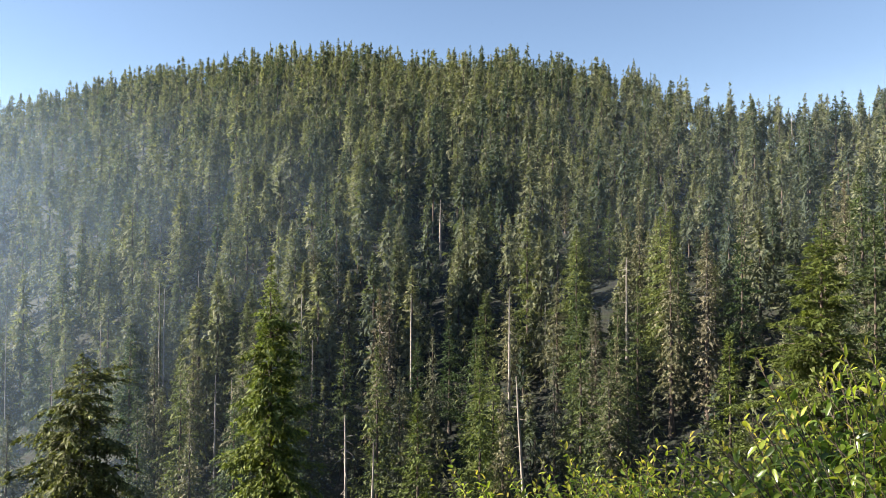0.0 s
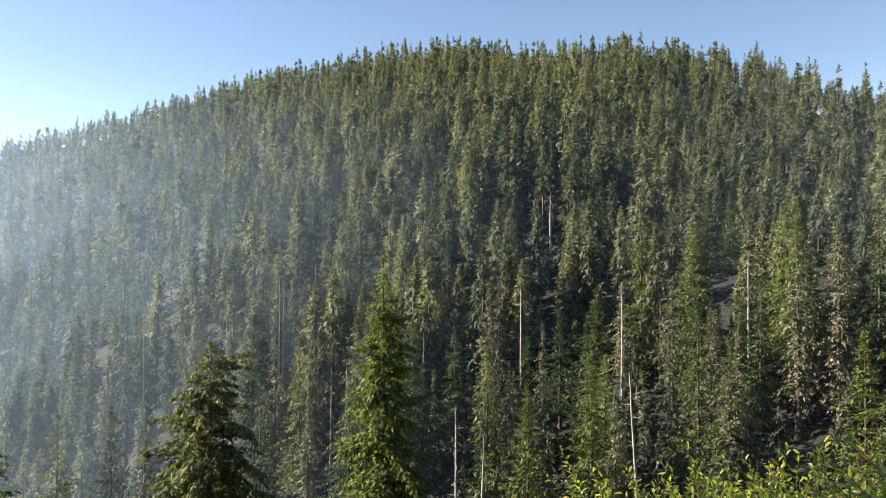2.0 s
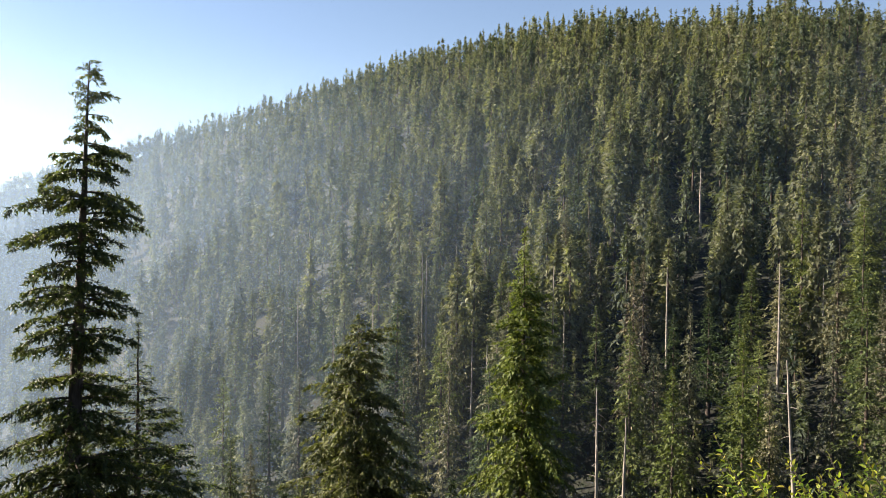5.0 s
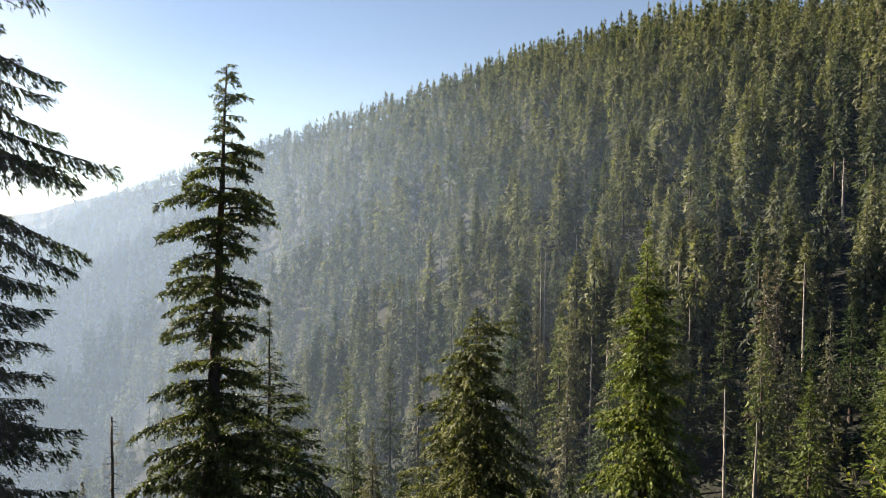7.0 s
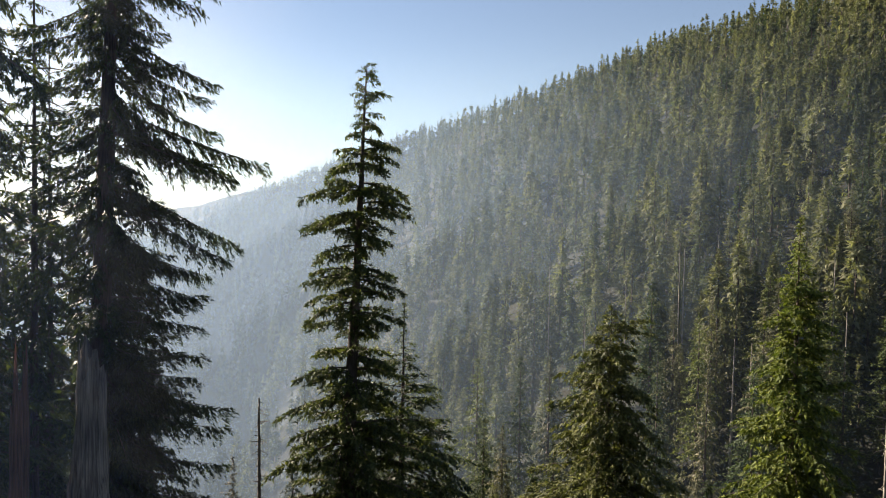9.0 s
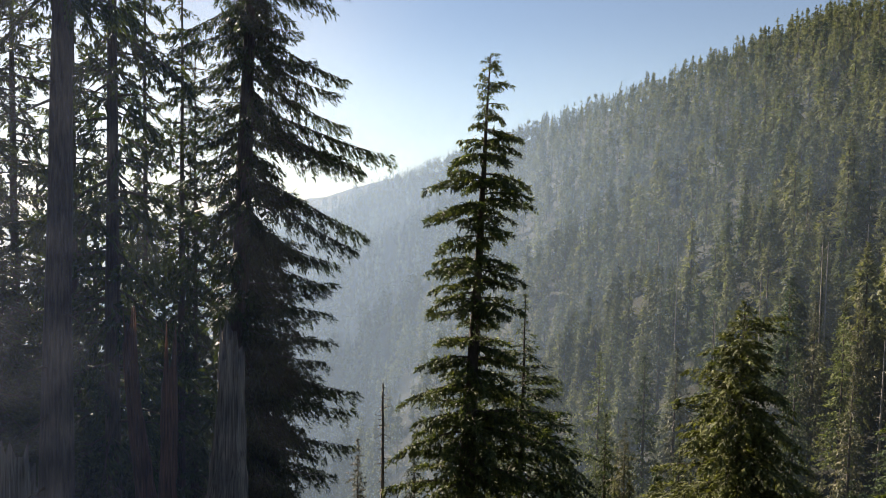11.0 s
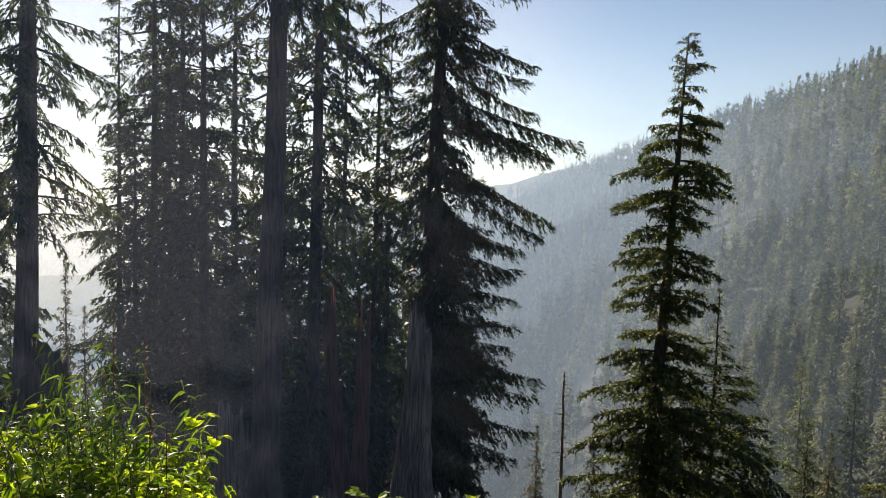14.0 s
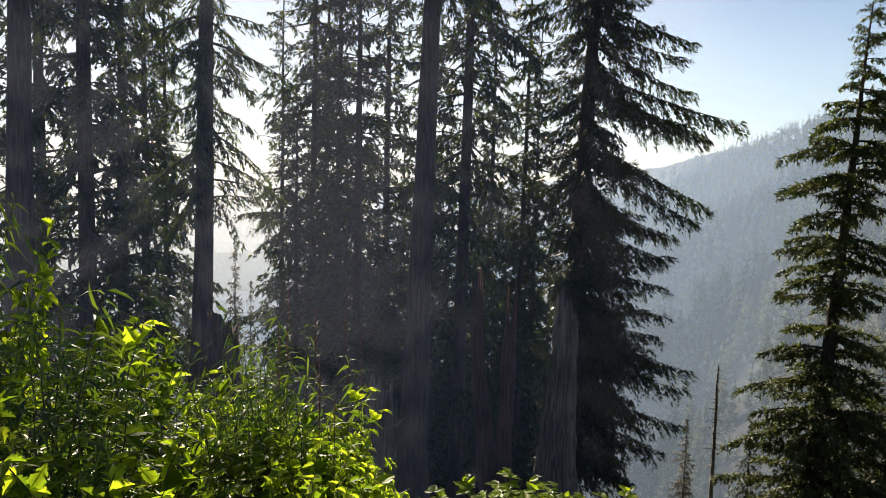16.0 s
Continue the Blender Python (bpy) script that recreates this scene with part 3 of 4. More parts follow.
put_snag(snag(68, "dead tree with pale forked boughs", 20, 0.24, 0.0, 25, 1.8), 17.4, -8.0, 118, 20)
put_snag(snag(69, "dead tree with pale broken boughs", 20, 0.24, 0.0, 20, 1.6), 16.2, -8.2, 122, 20)
put_snag(snag(70, "thin bare grey dead trunk in the haze", 30, 0.22, 0.0, 5, 0.8), 21.0, -1.5, 150, 30)


# bare lower stems of living trees, added as copies of dead trunks
BARE = [snag(71 + k, "thin pale bare trunk standing in for a living tree's lower stem", 24, 0.14, 0.0, 7, 0.9) for k in range(2)]
for k, (az, el, d) in enumerate(((25.2, -3.8, 128), (21.3, -1.1, 140), (18.6, -0.2, 150), (12.5, 0.2, 150), (11.0, -2.0, 132), (10.2, -5.6, 108), (-8.0, -2.5, 124), (-4.5, 4.2, 175), (-1.2, 3.3, 170), (-25.8, 10.7, 230), (31.0, -2.6, 150), (28.2, -7.0, 118))):
    put(BARE[k % 2], az, d, 1.0, top_scale(az, el, d, 24), k * 40)


# ---- the valley's nearer trees ----
A = conifer("hemlock_tree", 101, "slender bright green hemlock with nodding tip", M_LIME, 30.0, lambda u: np.interp((1 - u) * 28.5, [0, 1.5, 3, 6, 9, 12, 15, 19, 29], [0.25, 0.6, 1.2, 2.3, 3.1, 3.9, 4.4, 5.6, 6.2]), 0.05, 36, 6,
            rise=lambda u: 2 + 30 * u, droop=0.45, lift=0.05, hang=0.6, wild=0.4, every=0.17, share=0.26, per_m=15, size=0.4, width=0.2, r0=0.36, stubs=20, stub_len=1.5, body=900)
put(A, 13.3, 64, 1.0, top_scale(13.3, 0.95, 64, 30.0), 200)
A = conifer("hemlock_tree", 102, "dark olive hemlock with a broken, one-sided top", M_OLD, 22.0, lambda u: np.interp((1 - u) * 21, [0, 1, 2, 4, 8, 14, 21], [0.3, 1.0, 1.9, 3.1, 4.6, 6.2, 7.0]), 0.05, 32, 6,
            rise=lambda u: 2 + 20 * u, droop=0.4, hang=0.6, wild=0.4, more=((20.4, 0, 2.9, 12, 0.05), (19.8, -10, 3.0, 5, 0.1), (20.0, 14, 2.5, 8, 0.1)), every=0.17, share=0.25, per_m=14, size=0.38, width=0.18, r0=0.36, stubs=80, stub_len=3.0, body=600)
put(A, 26.4, 58, 1.0, top_scale(26.4, -6.0, 58, 22.0), 26)
A = conifer("fir_tree", 103, "broad sunlit green fir standing above the shrubs", M_YOUNG, 30.0, lambda u: np.interp((1 - u) * 29, [0, 2, 5, 10, 15, 29], [0.4, 1.5, 2.9, 4.8, 6.0, 6.8]), 0.04, 34, 7,
            rise=lambda u: -2 + 30 * u, droop=0.2, hang=0.35, wild=0.45, every=0.17, share=0.3, per_m=19, size=0.34, width=0.13, r0=0.42, body=1200)
put(A, -27.5, 60, 1.0, top_scale(-27.5, 3.4, 60, 30.0), 100)

# the tall hemlock in tiers that stands alone against the haze
# tiers of its boughs: metres below the top, reach to the west, reach to the east
TIERS = [(0.1, 0.4, 0.4), (0.4, 0.65, 0.7), (0.9, 0.85, 1.0), (1.3, 0.8, 0.95), (1.7, 0.75, 0.75), (2.1, 0.85, 0.8), (2.5, 0.95, 0.95), (3.0, 1.1, 1.5), (3.7, 1.3, 1.8), (4.5, 2.71, 1.72), (5.5, 2.71, 2.88), (6.5, 3.54, 3.33), (7.3, 1.42, 1.84), (8.0, 2.5, 2.3), (9.1, 3.25, 3.6),
         (10.1, 2.9, 2.6), (10.9, 2.2, 2.6), (11.7, 1.42, 1.72), (12.7, 2.9, 2.4), (13.6, 2.6, 3.69), (14.6, 3.16, 3.33), (15.6, 3.26, 3.87), (16.4, 3.63, 4.32), (17.6, 3.53, 4.41), (18.8, 3.63, 3.96), (20.0, 3.91, 4.14)]
rng = np.random.default_rng(140)
BOUGHS = []
for drop, west, east in TIERS:
    n = 5 + int(1.15 * (west + east) ** 0.8)
    for q in range(n):
        a = 360 * (q + rng.uniform(-0.3, 0.3)) / n
        c = math.cos(radians(a))
        long = (east if c > 0 else west) * (0.62 + 0.38 * abs(c)) * rng.uniform(0.5, 1.08)
        BOUGHS.append((22.0 - drop + rng.normal(0, 0.22), a, long, rng.normal(6 if drop > 2 else 25, 6), rng.uniform(0.16, 0.34)))
A = conifer("hemlock_tree", 104, "tall old hemlock with flat tiers of mossy boughs", M_OLIVE, 22.0, lambda u: 0.5 + 0 * u, 0.1, 10, 2, lift=0.0, wild=0.6, hang=0.5, every=0.1, share=0.26, per_m=42, size=0.23, width=0.09, ragged=0.7,
            r0=0.46, lean=0.035, wood_r=0.075, stubs=22, stub_len=1.8, sides=12, more=tuple(BOUGHS))
put(A, 47.2, 33.5, 1.0, top_scale(46.0, 12.3, 33.5, 22.0), 47)
A = conifer("hemlock_tree", 105, "thin-topped old hemlock with a bare spire", M_DARK, 20.0, lambda u: np.interp((1 - u) * 19, [0, 1, 3, 5, 7, 12, 19], [0.1, 0.25, 0.5, 1.9, 3.1, 4.8, 5.4]), 0.05, 28, 5, droop=0.25, hang=0.4, every=0.17, share=0.28, per_m=17, size=0.32, width=0.15, wild=0.4,
            r0=0.24, stubs=60, stub_len=1.2)
put(A, 42.6, 42, 1.0, top_scale(42.6, -6.2, 42, 20.0), 10)
put_snag(snag(73, "thin dead tree with short broken boughs in the haze", 16, 0.16, 0.0, 60, 0.8, M_ROT), 53.6, -13.4, 48, 16)
for az, el, d, kind in ((55.5, -17.5, 62, "b"), (51.0, -17.0, 70, "l"), (36.0, -15.0, 75, "d"), (39.0, -17.0, 60, "g"), (34.5, -15.5, 70, "l"), (30.5, -16.5, 66, "d")):
    H = H0
    s = top_scale(az, el, d, H)
    put(next_tree(kind), az, d, 0.5 * s + 0.25, s, az * 40)

# the great drooping hemlock
WEEP = lambda u: np.interp(2 + u * 32, [2, 5, 9, 12, 16, 20, 27, 34], [4.4, 4.3, 3.2, 2.7, 3.0, 3.1, 2.7, 0.4])
LOPSIDED = lambda a, u: np.where(u < 0.25, np.clip(0.35 + 0.9 * np.cos(a - 0.4), 0.04, 1), 0.82 + 0.18 * np.cos(a))
# the long boughs: height of the foot, bearing round the trunk, length, slope, sag
LONG = [(23.4, 5, 3.7, -28, 0.0), (22.3, -20, 3.2, -26, 0.05), (20.2, 8, 3.9, -24, 0.05), (19.4, -12, 3.6, -28, 0.0), (18.6, 15, 4.2, -24, 0.05), (17.6, 0, 5.5, -17, 0.1), (17.2, 14, 4.6, -20, 0.1), (16.9, -18, 4.4, -20, 0.12),
        (15.3, 3, 4.9, -26, 0.12), (14.8, -14, 4.6, -30, 0.1), (13.4, 12, 3.5, -26, 0.1), (12.4, -6, 3.3, -22, 0.1), (11.0, 4, 3.4, -16, 0.1), (9.8, 16, 3.7, -14, 0.1), (8.4, -4, 4.5, -16, 0.1), (7.4, 10, 4.6, -15, 0.1), (6.2, 0, 4.4, -15, 0.1),
        (21.3, 172, 3.1, -30, 0.05), (20.4, 196, 2.9, -26, 0.05), (19.2, 180, 2.9, -28, 0.05), (17.0, 168, 2.5, -28, 0.1), (15.8, 190, 2.5, -26, 0.1), (13.6, 178, 2.3, -20, 0.1), (12.2, 200, 2.1, -16, 0.1)]
rng = np.random.default_rng(141)
for q in range(190):
    low = q < 110
    LONG.append((rng.triangular(3.0, 6.0, 17.0) if low else rng.uniform(12, 26), rng.uniform(-75, 85) if low else rng.uniform(0, 360), rng.uniform(1.3, 3.8) if low else rng.uniform(0.9, 2.3), rng.normal(-20, 13), rng.uniform(0.0, 0.25)))
A = conifer("hemlock_tree", 106, "great dark hemlock with long drooping boughs", M_DARK, 34.0, WEEP, 2 / 34, 42, 6, rise=lambda u: -26 + 25 * u ** 2, droop=0.1, lift=0.1, wild=0.7, hang=0.7, every=0.065, share=0.17, per_m=38, size=0.2, width=0.062, ragged=0.34, dead=M_TWIG,
            more=tuple(LONG), sag=0.9, fork=(0.3, 1.1), r0=0.5, lean=0.03, wood_r=0.042, side=LOPSIDED, jitter=1.6, stubs=20, stub_len=2.0, sides=12, body=1500)
put(A, 65.6, 27, 1.0, 1.0, 65)

# ---- the stand of trunks in front of the sun ----
GS = "hemlocks of the near stand"
FLAT = lambda R: (lambda u: R * (1 - u) ** 0.55 * (0.8 + 0.2 * np.sin(u * 31)))
STAND = [conifer("hemlock_tree", 111 + k, "hemlock with a straight trunk and flat dark boughs, backlit", M_DARK, 26.0, FLAT(5.0), 0.06 + 0.04 * k, 33, 5, rise=lambda u: -6 + 25 * u ** 2, droop=0.2, hang=0.4, every=0.17, share=0.28, per_m=28, size=0.24, width=0.1, ragged=0.32, dead=M_TWIG, wild=0.5,
                 r0=0.3, wood_r=0.05, stubs=50, stub_len=2.6, group=GS, sides=10) for k in range(3)]
HIGH = [conifer("hemlock_tree", 121 + k, "tall bare hemlock trunk with its crown high up", M_DARK, 30.0, FLAT(2.3 + 1.6 * k), (0.44, 0.27)[k], (18, 26)[k], 5, rise=lambda u: -14 + 25 * u ** 2, droop=0.3, hang=0.8, every=0.1, share=0.24, per_m=38, size=0.2, width=0.055, ragged=0.28, dead=M_TWIG, wild=0.4 * k,
                r0=0.36, wood_r=0.05, stubs=20, stub_len=1.0, group=GS, lean=0.015, sides=12) for k in range(2)]
for k, (az, d, s, tall) in enumerate((
        (81.9, 28, 0.95, 0.82), (83.4, 35, 0.85, 1.2), (85.4, 34, 0.85, 1.12), (84.3, 41, 0.95, 1.15), (87.6, 42, 0.8, 1.0), (73.7, 27, 1.0, 1.25), (69.0, 36, 0.85, 1.05), (68.0, 37, 0.75, 0.9),
        (79.6, 36, 1.0, 1.12), (76.0, 38, 1.0, 1.2), (101.3, 25, 1.0, 1.1), (99.0, 32, 0.85, 1.1), (104.0, 34, 1.0, 1.2), (71.4, 44, 1.0, 1.3), (110.0, 24, 1.0, 1.0), (97.4, 35, 0.8, 1.0), (96.0, 41, 0.75, 0.9), (86.6, 30, 0.6, 0.65),
        (78.0, 24, 0.4, 0.3), (72.3, 30, 0.45, 0.3), (75.3, 33, 0.5, 0.35), (80.6, 31, 0.5, 0.4), (83.0, 26, 0.45, 0.35))):
    if k < 18:
        put(STAND[k % 3], az, d, s, tall * (1.16 if k < 17 else 1.0), k * 77)
    else:
        put(next_tree("d"), az, d, 0.9 * s, 0.87 * tall, k * 77)
for k, (az, d, s) in enumerate(((77.6, 17, 0.95), (93.8, 22, 0.95), (105.6, 20, 1.0))):
    put(HIGH[k % 2], az, d, s, s, az)
for k, (az, el, d) in enumerate(((66.5, -6, 46), (68.5, -3, 44), (70.2, -6, 41), (71.8, -2, 48), (73.2, -5, 40), (74.8, 0, 45), (76.4, -4, 42), (78.2, 0, 46), (81.0, -2, 44), (82.6, -1, 48), (84.6, -4, 43), (77.2, -9, 34), (80.4, -8, 35))):
    s = top_scale(az, el + 4.5, d, H0)
    put(next_tree("d"), az, d, 0.5 * s + 0.45, s, k * 67)
for k, (az, el, d) in enumerate(((94.4, -6.5, 55), (91.0, -5.0, 60), (96.0, -9.0, 58), (89.8, -8.5, 66))):
    H = H0
    s = top_scale(az, el, d, H)
    put(next_tree("b" if k % 2 else "l"), az, d, 0.6 * s + 0.1, s, k * 50)


# ---- stumps ----
def stump(seed, label, H, r0, r1, mat, jag=0.5, lean=0.0):
    rng = np.random.default_rng(seed)
    root = thing("broken_stump", label, "stump", "broken stumps")
    sides, rings = 20, 14
    V, F, axis = stem(rng, H, r0, r1, lean, sides, rings, 0.015, 1.0, 0.5)
    a = np.arange(sides)
    ridge = 1 + 0.12 * np.sin(a * 2.3 + seed) + 0.08 * rng.normal(0, 1, sides)
    V = V.reshape(rings, sides, 3)
    V[..., :2] = axis[:, None, :2] + (V[..., :2] - axis[:, None, :2]) * ridge[None, :, None]
    rise = np.abs(rng.normal(0, jag, sides)) + jag * (1 + np.sin(a / sides * 2 * np.pi + seed))
    V[-1, :, 2] += rise
    V[-2, :, 2] += rise * 0.4
    inner = V[-2].copy()
    inner[:, :2] = axis[-2, None, :2] + (inner[:, :2] - axis[-2, None, :2]) * 0.6
    n = rings * sides
    V = np.concatenate([V.reshape(-1, 3), inner])
    t = (a + 1) % sides
    rim = np.stack([n - sides + a, n - sides + t, n + t, n + a], -1)
    part("stump_wood", mesh_of("stump_wood", V, [F, rim], [mat]), root)
    return root


put(stump(1, "weathered grey stump, split and streaked, at a hemlock's foot", 6.0, 0.74, 0.34, M_ROT, 0.5, 0.03), 66.0, 22.0, 1.0, top_scale(66.0, -12.6, 22.0, 6.0), 66)
put(stump(2, "rotten reddish broken trunk leaning aside", 5.6, 0.36, 0.16, M_RED, 0.5, -0.16), 70.6, 19.0, 0.8, top_scale(70.6, -11.8, 19.0, 5.6), 70)
put(stump(3, "rotten reddish broken stump with splintered top", 4.2, 0.32, 0.22, M_RED, 0.5, 0.02), 70.2, 18.4, 0.8, top_scale(70.2, -14.5, 18.4, 4.2), 70)
put(stump(4, "low grey broken stump among dark trunks", 2.4, 0.5, 0.35, M_ROT, 0.3), 79.8, 19.5, 1.0, top_scale(79.8, -18.5, 19.5, 2.4), 10)
put(stump(5, "dark broken stump beside a tall trunk", 3.2, 0.45, 0.38, M_BARK, 0.25), 92.3, 18.5, 1.0, top_scale(92.3, -12.6, 18.5, 3.2), 40)


# ---- shrubs ----
def leaves(base, way, up, length, width, bend):
    """Leaves folded along the midrib, bent over towards the tip; six faces each."""
    n = len(base)
    side = unit(np.cross(way, up))
    up = np.cross(side, way)
    s = np.array([0.0, 0.3, 0.68, 1.0])
    mid = [base + way * (length * q)[:, None] - up * (bend * length * q * q)[:, None] for q in s]
    V = [mid[0]]
    for q, w in ((1, 1.0), (2, 0.8)):
        off, lift_ = side * (width * w)[:, None], up * (width * 0.35)[:, None]
        V += [mid[q] + off + lift_, mid[q], mid[q] - off + lift_]
    V.append(mid[3])
    V = np.stack(V, 1).reshape(-1, 3)
    k = (np.arange(n) * 8)[:, None]
    tri = np.concatenate([k + np.array(t) for t in ((0, 2, 1), (0, 3, 2), (7, 4, 5), (7, 5, 6))])
    quad = np.concatenate([k + np.array(t) for t in ((1, 2, 5, 4), (2, 3, 6, 5))])
    return V, tri, quad


def toothed(base, way, up, length, width, bend):
    """Broad leaves with a toothed rim, folded along the midrib; the faces fan out from it."""
    n = len(base)
    side = unit(np.cross(way, up))
    up = np.cross(side, way)
    s = np.array([0.0, 0.35, 0.7, 1.0])
    rib = np.stack([base + way * (length * q)[:, None] - up * (bend * length * q * q)[:, None] for q in s], 1)
    rim = []
    for sign in (1.0, -1.0):
        for q, w in ((0.1, 0.55), (0.3, 1.0), (0.33, 0.8), (0.52, 0.95), (0.56, 0.7), (0.75, 0.66), (0.79, 0.42)):
            p = base + way * (length * q)[:, None] - up * (bend * length * q * q)[:, None]
            rim.append(p + side * (sign * width * w)[:, None] + up * (0.3 * width * w)[:, None])
    V = np.concatenate([rib, np.stack(rim, 1)], 1)
    tri = []
    for o in (4, 11):
        tri += [(0, o, 1), (1, o, o + 1), (1, o + 1, o + 2), (1, o + 2, 2), (2, o + 2, o + 3), (2, o + 3, o + 4), (2, o + 4, o + 5), (2, o + 5, o + 6), (2, o + 6, 3)]
    k = (np.arange(n) * 18)[:, None]
    return V.reshape(-1, 3), np.concatenate([k + np.array(t) for t in tri])


def leafy(rng, stems, per, start, length, width, droop, tip=0.6):
    """Leaf places along stems (n, k, 3)."""
    n, k, _ = stems.shape
    f = start + (1 - start) * (np.arange(per) + 0.5) / per
    x = f * (k - 1)
    j = np.minimum(x.astype(int), k - 2)
    w = (x - j)[None, :, None]
    P = stems[:, j] * (1 - w) + stems[:, j + 1] * w
    T = unit(stems[:, j + 1] - stems[:, j])
    a = np.arange(per) * 2.4 + rng.uniform(0, 6.28, (n, 1))
    ref = unit(np.cross(T, np.array([0.31, 0.95, 0.1])))
    ref2 = np.cross(T, ref)
    out = ref * np.cos(a)[..., None] + ref2 * np.sin(a)[..., None]
    way = unit(out + T * rng.uniform(0.2, 0.9, (n, per, 1)) + np.array([0, 0, 1]) * rng.normal(-0.1, 0.25, (n, per, 1)))
    up = unit(np.array([0, 0, 1.0]) + 0.45 * rng.normal(0, 1, way.shape))
    ln = length * rng.uniform(0.7, 1.2, (n, per)) * (1 - (1 - tip) * f ** 3)[None]
    r = lambda v: v.reshape(-1, v.shape[-1])
    return r(P), r(way), r(up), ln.ravel(), ln.ravel() * width, np.full(n * per, droop) * rng.uniform(0.5, 1.6, n * per), np.tile(f, n)


def fan(rng, n, height, spread, k=6, bow=0.3):
    a = rng.uniform(0, 6.28, n)
    t = rng.uniform(0.1, 1, n) ** 0.7 * spread
    h = height * rng.uniform(0.6, 1.05, n)
    s = np.linspace(0, 1, k)
    P = np.zeros((n, k, 3))
    r = t[:, None] * (s * (1 - bow) + bow * s ** 2)[None]
    P[..., 0] = np.cos(a)[:, None] * r + rng.normal(0, 0.012, (n, k)) * s + rng.normal(0, 0.05, (n, 1))
    P[..., 1] = np.sin(a)[:, None] * r + rng.normal(0, 0.012, (n, k)) * s + rng.normal(0, 0.05, (n, 1))
    P[..., 2] = h[:, None] * (s - 0.12 * s ** 3)[None]
    return P


def shrub(name, seed, label, group, stems, height, spread, per, start, length, width, droop, leaf, stalk, tips=None, thick=0.006, threes=False):
    rng = np.random.default_rng(seed)
    root = thing(name, label, "shrub", group)
    P = fan(rng, stems, height, spread)
    R = np.linspace(1.0, 0.35, 6)[None] * thick * np.ones((stems, 1))
    V, F = tubes(P, R, 5)
    part("stemwork", mesh_of("stemwork", V, [F], [stalk]), root)["kind"] = "stuff"
    p, w, u, ln, wd, be, f = leafy(rng, P, per, start, length, width, droop)
    if threes:
        across = unit(np.cross(w, u))
        three = [(p, w, 1.0), (p, unit(0.45 * w + across), 0.8), (p, unit(0.45 * w - across), 0.8)]
        made = [toothed(p, q, u, ln * z, wd * z, be) for p, q, z in three]
        V, T = join(made)
        part("foliage", mesh_of("foliage", V, [T], [leaf]), root)["kind"] = "stuff"
        return root
    young = f > 0.91 if tips else np.zeros(len(f), bool)
    V, T, Q = leaves(p[~young], w[~young], u[~young], ln[~young], wd[~young], be[~young])
    part("foliage", mesh_of("foliage", V, [T, Q], [leaf]), root)["kind"] = "stuff"
    if tips:
        w[young] = unit(w[young] + np.array([0, 0, 0.5]))
        V, T, Q = leaves(p[young], w[young], u[young], ln[young], wd[young], be[young])
        part("young_foliage", mesh_of("young_foliage", V, [T, Q], [tips]), root, "yellow young leaves at the shoot tips")["kind"] = "stuff"
    return root


GW = "willow shrubs on the bank"
WILLOW = [shrub("willow_shrub", 201 + k, "bright green willow shrub with yellowing shoot tips", GW, 21, 1.25, 0.85, 36, 0.05, 0.085, 0.19, 0.25, M_WILLOW, M_TWIG, M_YELLOW) for k in range(3)]
rng = np.random.default_rng(31)
RIM_AZ, RIM_EL = [-40, -33, -30, -28.5, -27, -25.3, -20, -16, -12, -9, -6, -4], [-3, -3.2, -3.8, -5, -7, -11.5, -13, -12.3, -12.6, -14.5, -14, -17]
k = 0
for d, low, first in ((3.3, -5.5, -38), (3.8, -3.0, -39), (4.3, -1.0, -40), (4.8, 0.0, -40), (5.5, 0.3, -40)):
    for az in np.arange(first, -8 if d < 4 else -5, 13.0 / d):
        az, dd = az + rng.uniform(-0.8, 0.8), d + rng.uniform(-0.25, 0.25)
        el = np.interp(az, RIM_AZ, RIM_EL) + low + rng.uniform(-2.0, 0.6)
        s = (EYE + dd * math.tan(radians(el)) - float(ground_z(az, dd))) / 1.25
        if s > 0.25:
            put(WILLOW[k % 3], az, dd, min(1.1, 0.45 * s + 0.5), s, k * 71, 0.02)
            k += 1


def fireweed(seed, stems, height, seeds):
    root = shrub("fireweed_plant", seed, "tall fireweed with narrow drooping leaves, sunlit from behind" if not seeds else "fireweed gone to seed, with reddish pod spikes", "fireweed on the bank", stems, height, 0.3, 46, 0.12, 0.115, 0.075, 0.75, M_WEED, M_STEM, thick=0.004)
    if seeds:
        rng = np.random.default_rng(seed + 7)
        P = fan(np.random.default_rng(seed), stems, height, 0.3)
        tips = P[:, -1]
        n = 26
        f = np.linspace(0, 1, n)
        base = (tips[:, None] + np.array([0, 0, 0.26]) * f[None, :, None]).reshape(-1, 3)
        a = rng.uniform(0, 6.28, len(base))
        way = unit(np.stack([np.cos(a), np.sin(a), rng.uniform(0.2, 0.9, len(base))], -1))
        V, F = kites(base, way, unit(np.cross(way, [0, 0, 1.0])), np.full(len(base), 0.034), np.full(len(base), 0.0022))
        spine = np.stack([tips, tips + [0, 0, 0.14], tips + [0, 0, 0.28]], 1)
        V2, F2 = tubes(spine, np.full((stems, 3), 0.0022), 4)
        part("seed_spike", mesh_of("seed_spike", *[(v, [f_]) for v, f_ in [join([(V, F), (V2, F2)])]][0], [M_SEED]), root, "reddish seed pods")["kind"] = "stuff"
    return root


